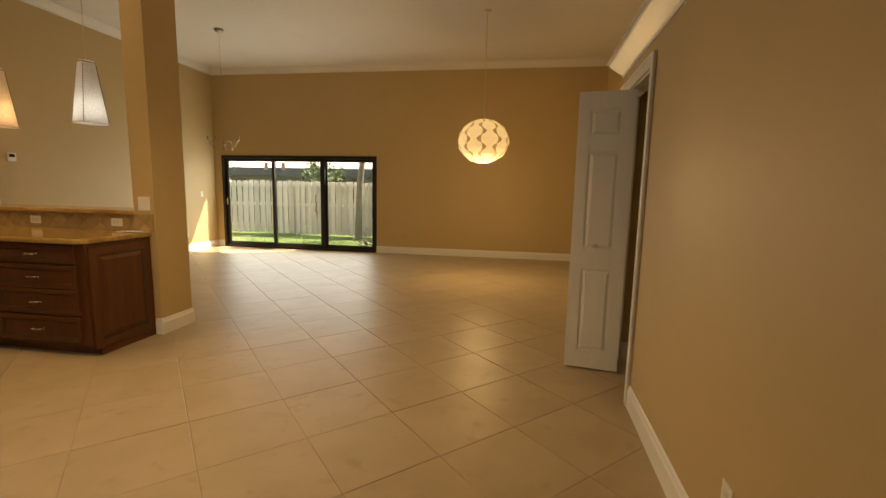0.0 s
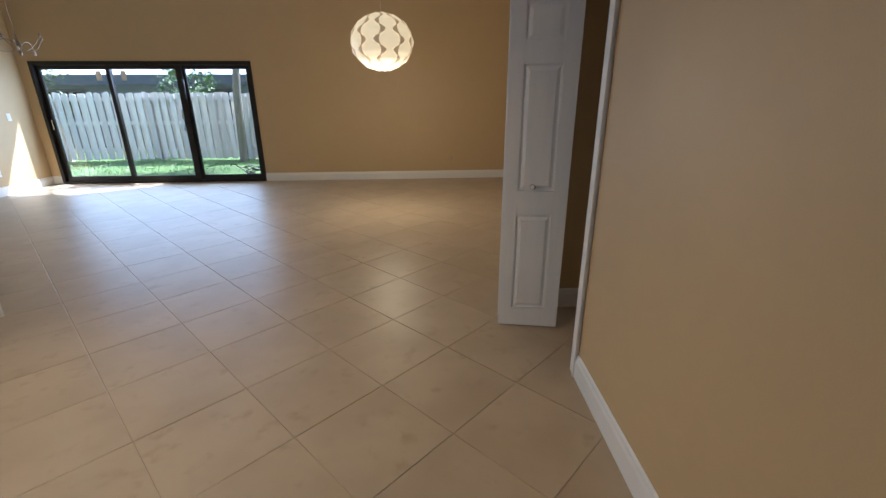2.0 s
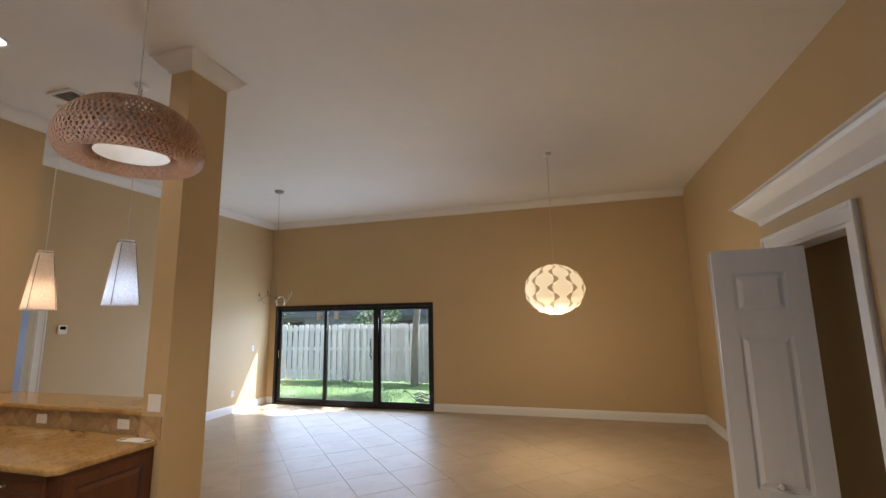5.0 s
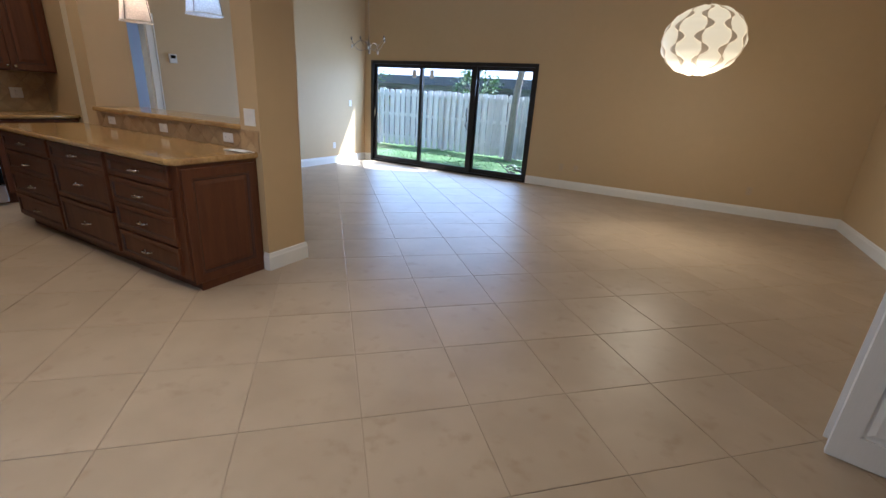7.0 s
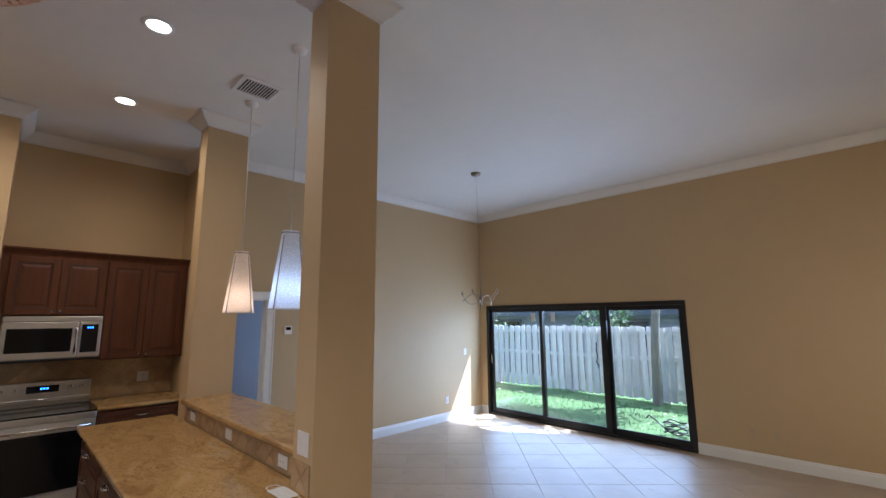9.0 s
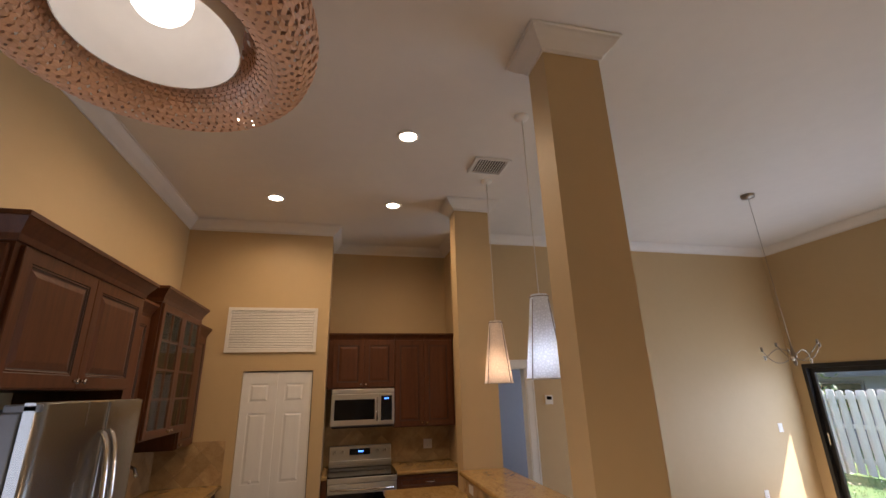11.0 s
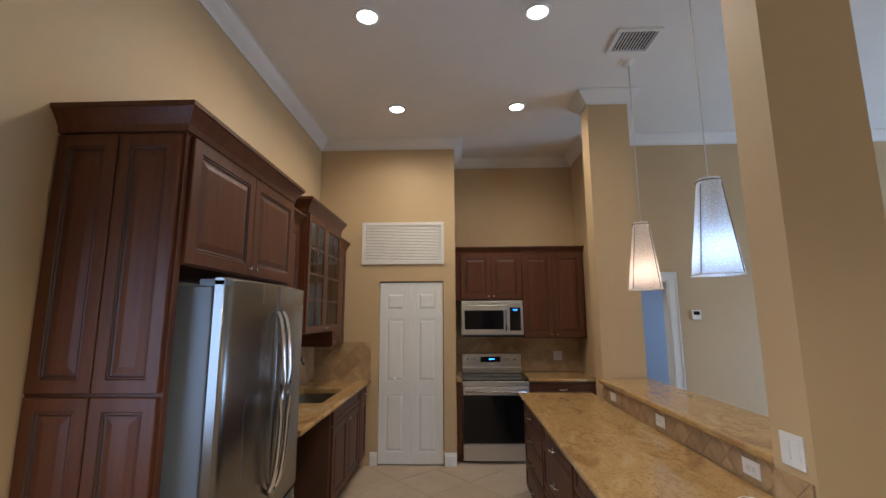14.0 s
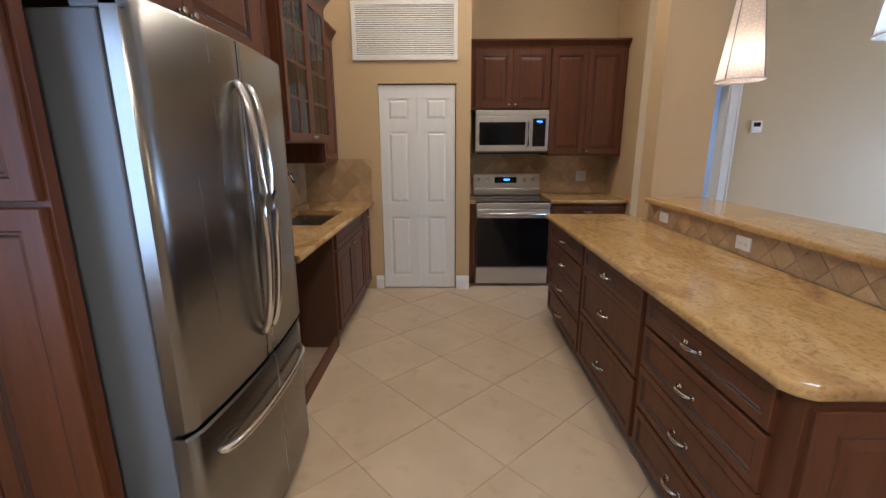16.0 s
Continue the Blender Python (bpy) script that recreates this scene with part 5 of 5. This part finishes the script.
def build_south_window():
    x0, x1, z0, z1 = -2.71, -1.54, 0.9, 2.0
    w = thing("window_1", "dark-framed kitchen window", "window", (x0, SY - 0.15, z0), 0, kind="structure")
    W, H = x1 - x0, z1 - z0
    part("window_frame", boxes(((0, 0, 0), (0.06, 0.05, H)), ((W - 0.06, 0, 0), (W, 0.05, H)), ((0.06, 0, H - 0.10), (W - 0.06, 0.05, H)), ((0.06, 0, 0), (W - 0.06, 0.05, 0.06)), ((0.06, 0.004, 0.06), (0.16, 0.046, H - 0.1))), BRONZE, w)
    g = part("pane", boxes(((0.055, 0.02, 0.055), (W - 0.055, 0.025, H - 0.095))), GLASS, w, "clear glass pane")
    g.visible_shadow = False
    part("window_sill", boxes(((0, 0.05, -0.002), (W, 0.17, 0.015)), bevel=0.003), TRIM, w)
    b = thing("window_blind", "open white slatted blind with its head rail", "blind", (x0, SY - 0.06, z0))
    part("head_rail", boxes(((0.004, -0.03, H - 0.075), (W - 0.004, 0.075, H - 0.006)), bevel=0.003), TRIM, b, "white blind valance")
    bm = bmesh.new()
    bm_box(bm, (0.012, -0.024, -0.0012), (W - 0.012, 0.024, 0.0012))
    me = mesh_from(bm, "slat", material("blind_slat_paint", (0.72, 0.68, 0.60), 0.4, scale=6))
    n = 18
    for i in range(n):
        s = new("slat", me)
        s.parent = b
        s.matrix_basis = pose(0, 0, 0.05 + (H - 0.15) * i / (n - 1), random.uniform(-1.0, 1.0), 0, 0)
    for dx in (0.09, 0.40, W - 0.42, W - 0.09):
        for yy in (-0.026, 0.026):
            bm = bmesh.new()
            bm_cyl(bm, (dx, yy, 0.04), (dx, yy, H - 0.07), 0.0012, n=6)
            part("cord", bm, CORD, b)
    part("bottom_rail", boxes(((0.01, -0.025, 0.02), (W - 0.01, 0.025, 0.04))), TRIM, b)


build_south_window()

# ---- outdoors ----
GZ = -0.14
GRASS = material("lawn_ground", (0.10, 0.17, 0.045), 0.9, colour2=(0.055, 0.11, 0.03), scale=2.0, bump=0.5, bump_scale=40)
FENCE = material("weathered_fence_board", (0.70, 0.675, 0.65), 0.8, colour2=(0.52, 0.49, 0.46), scale=6, stretch=(8, 8, 0.6), bump=0.3, bump_scale=40, per_object=0.14)
STUCCO = material("white_stucco", (0.76, 0.75, 0.72), 0.85, colour2=(0.68, 0.67, 0.64), scale=2.5, bump=0.6, bump_scale=45)
ROOFDARK = material("dark_fascia_paint", (0.06, 0.065, 0.075), 0.6, scale=3)
ROOF = material("pale_grey_roof", (0.55, 0.57, 0.60), 0.8, colour2=(0.42, 0.44, 0.47), scale=5, bump=0.4, bump_scale=30)
BARK = material("grey_bark", (0.25, 0.22, 0.18), 0.9, colour2=(0.15, 0.13, 0.10), scale=6, bump=0.8, bump_scale=22, stretch=(3, 3, 0.8))
LEAF = material("green_leaf", (0.085, 0.15, 0.035), 0.55, colour2=(0.045, 0.10, 0.02), scale=3)
CONCRETE = material("patio_concrete", (0.42, 0.39, 0.35), 0.85, colour2=(0.33, 0.31, 0.28), scale=3, bump=0.2, bump_scale=60)


def build_outdoors():
    bm = bmesh.new()
    o = 0.15
    outer = [(-900, -900), (900, -900), (900, 900), (-900, 900)]
    vs = [bm.verts.new((x, y, GZ)) for x, y in outer]
    bm.faces.new(vs)
    setting("ground", bm, GRASS, "green lawn behind the house")
    setting("pavement_patio", boxes(((-7.2, NY + 0.2, GZ - 0.05), (-2.0, NY + 0.62, -0.03))), CONCRETE, "narrow concrete step outside the sliding door")
    # unseen eave added to cut the sun patch; deeper corner gives its slanted edge
    bm = bmesh.new()
    rim = [(-9.0, NY + 0.201), (2.2, NY + 0.201), (2.2, 12.0), (-1.6, 12.0), (-3.38, 11.0), (-3.55, 10.5), (-4.55, 9.95), (-9.0, 9.95)]
    low, high = [bm.verts.new((x, y, 2.6)) for x, y in rim], [bm.verts.new((x, y, 2.78)) for x, y in rim]
    bm.faces.new(low[::-1])
    bm.faces.new(high)
    for i in range(len(rim)):
        j = (i + 1) % len(rim)
        bm.faces.new((low[i], low[j], high[j], high[i]))
    setting("roof_shade_eave", bm, STUCCO, "unseen pale stuccoed eave, shaped to trim the sun patch")
    # grass tufts
    verts, faces = [], []
    rnd = random.Random(5)
    for i in range(9000):
        x, y = rnd.uniform(-13, 0.5), NY + 0.62 + rnd.random() * 4.0
        h, a, lean = rnd.uniform(0.02, 0.06), rnd.uniform(0, 6.28), rnd.uniform(-0.02, 0.02)
        dx, dy = 0.006 * math.cos(a), 0.006 * math.sin(a)
        k = len(verts)
        verts += [(x - dx, y - dy, GZ), (x + dx, y + dy, GZ), (x + lean, y + lean * 0.7, GZ + h)]
        faces.append((k, k + 1, k + 2))
    me = bpy.data.meshes.new("grass")
    me.from_pydata(verts, [], faces)
    me.materials.append(material("grass_blade", (0.13, 0.25, 0.05), 0.7, colour2=(0.08, 0.17, 0.03), scale=1.5))
    tagged(new("grass", me), "short green lawn grass", "grass", kind="stuff")
    # fallen leaves
    verts, faces = [], []
    for i in range(260):
        x, y, s, a = rnd.uniform(-9.5, -1.5), NY + 0.7 + rnd.random() * 2.4, rnd.uniform(0.015, 0.035), rnd.uniform(0, 6.28)
        k = len(verts)
        for b in (0, 1.57, 3.14, 4.71):
            verts.append((x + s * math.cos(a + b) * (1 if b in (0, 3.14) else 0.5), y + s * math.sin(a + b) * (1 if b in (0, 3.14) else 0.5), GZ + 0.03 + rnd.uniform(0, 0.025)))
        faces.append((k, k + 1, k + 2, k + 3))
    me = bpy.data.meshes.new("fallen_leaves")
    me.from_pydata(verts, [], faces)
    me.materials.append(material("dry_leaf", (0.42, 0.34, 0.20), 0.7, colour2=(0.55, 0.50, 0.38), scale=4))
    tagged(new("fallen_leaves", me), "dry leaves scattered on the lawn", "leaves", kind="stuff")
    # shadow-box fence
    fy, x0, x1, h = FENCE_Y, -14.0, 2.6, FENCE_H
    f = thing("fence", "weathered grey wooden shadow-box fence", "fence", (x0, fy, GZ))
    meshes = []
    for k in range(3):
        bm = bmesh.new()
        w = 0.056
        c = 0.022 + 0.004 * k
        pts = [(-w, 0), (w, 0), (w, h - c + 0.01 * k), (w - c, h + 0.01 * k), (-w + c, h + 0.01 * k), (-w, h - c + 0.01 * k)]
        a = [bm.verts.new((px, -0.009, pz)) for px, pz in pts]
        b = [bm.verts.new((px, 0.009, pz)) for px, pz in pts]
        bm.faces.new(a)
        bm.faces.new(b[::-1])
        for i in range(6):
            bm.faces.new((a[i], a[(i + 1) % 6], b[(i + 1) % 6], b[i]))
        meshes.append(mesh_from(bm, "board", FENCE))
    n = int((x1 - x0) / 0.098)
    for i in range(n):
        o = new("board", meshes[i % 3])
        o.parent = f
        front_side = i % 2 == 0
        o.matrix_basis = pose(0.098 * i, -0.032 if front_side else 0.04, 0.05 + random.uniform(-0.02, 0.02), 0, random.uniform(-0.7, 0.7), 0)
    for z in (0.25, 0.92, 1.5):
        part("rail", boxes(((0, -0.02, z), (x1 - x0, 0.02, z + 0.085))), FENCE, f)
    for i in range(8):
        part("post", boxes(((i * 2.36 - 0.045, 0.045, 0), (i * 2.36 + 0.045, 0.135, h - 0.05))), FENCE, f)
    bm = bmesh.new()
    bm_tube(bm, [(x - x0, -0.055, z) for x, z in ((-6.13, 1.28), (-6.15, 1.10), (-6.11, 0.95), (-6.16, 0.80), (-6.09, 0.72), (-6.12, 0.66))], 0.018, 6)
    part("gate_latch", bm, BLACKMAT, f, "black gate latch and chain")
    # neighbour's house behind the fence
    house = thing("neighbour_house", "low neighbouring house with walls coloured as in shade and a dark eave", "house", (-15, 17.5, GZ))
    # wall colour is darkened to carry the shade below the eave
    part("wall", boxes(((0, 0, 0), (21, 6, 1.98))), material("shaded_stucco", (0.16, 0.17, 0.19), 0.85, scale=2.5, bump=0.5, bump_scale=45), house)
    bm = bmesh.new()
    q = [(-0.6, 1.98), (-0.6, 2.28), (3.0, 3.3), (6.6, 2.28), (6.6, 1.98)]
    a, b = [bm.verts.new((-0.5, yy, zz)) for yy, zz in q], [bm.verts.new((21.5, yy, zz)) for yy, zz in q]
    bm.faces.new(a)
    bm.faces.new(b[::-1])
    for i in range(5):
        bm.faces.new((a[i], a[(i + 1) % 5], b[(i + 1) % 5], b[i]))
    part("roof", bm, ROOF, house)
    part("fascia", boxes(((-0.5, -0.64, 1.96), (21.5, -0.605, 2.27))), ROOFDARK, house)
    for i in range(4):
        wdw = part("window", boxes(((2.2 + 5 * i, -0.03, 0.9), (3.8 + 5 * i, -0.004, 1.85))), ROOFDARK, house)
        part("pane", boxes(((2.28 + 5 * i, -0.036, 0.98), (3.72 + 5 * i, -0.031, 1.77))), BLACKGLASS, wdw)


FENCE_Y, FENCE_H = 13.4, 1.63
build_outdoors()


def leafy(name, label, cat, x, y, trunk_h, trunk_r, spread, z_crown, n, seed, leaf=0.09, lean=0.0):
    t = thing(name, label, cat, (x, y, GZ))
    rnd = random.Random(seed)
    bm = bmesh.new()
    pts = [(lean * u ** 4 + 0.03 * math.sin(5 * u), 0.02 * math.cos(4 * u), trunk_h * u) for u in [i / 8 for i in range(9)]]
    for a, b, u in zip(pts, pts[1:], range(8)):
        bm_cyl(bm, a, b, trunk_r * (1 - 0.06 * u), trunk_r * (1 - 0.06 * (u + 1)), 12, caps=False)
    ends = []
    for i in range(9):
        a = 2 * math.pi * i / 9 + rnd.uniform(-0.3, 0.3)
        s = pts[5 + i % 4]
        e = (s[0] + spread * rnd.uniform(0.4, 0.85) * math.cos(a), s[1] + spread * rnd.uniform(0.4, 0.85) * math.sin(a), z_crown + rnd.uniform(-0.5, 0.6) * spread)
        m = tuple((p + q) / 2 + rnd.uniform(-0.12, 0.12) for p, q in zip(s, e))
        bm_cyl(bm, s, m, trunk_r * 0.4, trunk_r * 0.25, 8, caps=False)
        bm_cyl(bm, m, e, trunk_r * 0.25, trunk_r * 0.08, 8, caps=False)
        ends += [e, m]
    part("trunk", bm, BARK, t)
    verts, faces = [], []
    for i in range(n):
        c = rnd.choice(ends)
        d = Vector((rnd.gauss(0, 1), rnd.gauss(0, 1), rnd.gauss(0, 0.7))) * spread * 0.2
        p = Vector(c) + d
        q = Euler((rnd.uniform(-1, 1), rnd.uniform(-1, 1), rnd.uniform(0, 6.28))).to_matrix()
        s = leaf * rnd.uniform(0.6, 1.2)
        k = len(verts)
        for v in ((-0.5, 0, 0), (0, -0.22, 0.02), (0.5, 0, 0), (0, 0.22, 0.02)):
            verts.append(p + q @ Vector(v) * s)
        faces.append((k, k + 1, k + 2, k + 3))
    me = bpy.data.meshes.new("crown")
    me.from_pydata(verts, [], faces)
    me.materials.append(LEAF)
    o = new("crown", me)
    o.parent = t
    return t


# the trunk leans above view so the unseen crown shades the floor indoors
leafy("tree", "slim grey-barked tree, its unseen loose green crown leant to shade the floor", "tree", -4.66, 13.05, 4.6, 0.11, 1.7, 5.2, 5200, 3, 0.16, lean=2.1)
leafy("shrub", "green leafy shrub behind the fence", "shrub", -6.55, 14.6, 1.3, 0.05, 0.75, 1.85, 1500, 8, 0.13)
leafy("shrub", "green leafy shrub behind the fence", "shrub", -10.6, 14.7, 1.3, 0.05, 0.8, 1.8, 1500, 9, 0.13)


def garden_bits():
    b = thing("garden_hose", "dark garden hose coiled on the lawn", "hose", (-3.55, 10.6, GZ))
    bm = bmesh.new()
    pts = []
    for i in range(90):
        a = i * 0.27
        r = 0.17 + 0.015 * math.sin(i * 0.7)
        pts.append((r * math.cos(a), r * math.sin(a), 0.05 + 0.0022 * i + 0.02 * math.sin(i * 0.9)))
    bm_tube(bm, pts, 0.012, 6)
    part("coil", bm, BLACKMAT, b)
    bm = bmesh.new()
    bm_tube(bm, [(0.17, 0, 0.06), (-0.05, -0.2, 0.12), (-0.25, -0.25, 0.30), (-0.33, -0.22, 0.33), (-0.38, -0.2, 0.28)], 0.012, 6)
    part("loose_end", bm, BLACKMAT, b)
    # plain white wall with a dark meter box across the side yard
    s = thing("side_building", "white stuccoed neighbouring wall with a grey post", "building", (-6.0, -1.9, GZ))
    part("wall", boxes(((0, -0.3, 0), (8.0, 0, 3.4))), STUCCO, s)
    part("post", boxes(((3.86, 0.001, 0), (3.94, 0.06, 3.0))), GREYSIDE, s)
    part("meter_box", boxes(((4.15, 0.001, 1.65), (4.45, 0.12, 2.1)), bevel=0.01), GREYSIDE, s)


garden_bits()
build_floor()
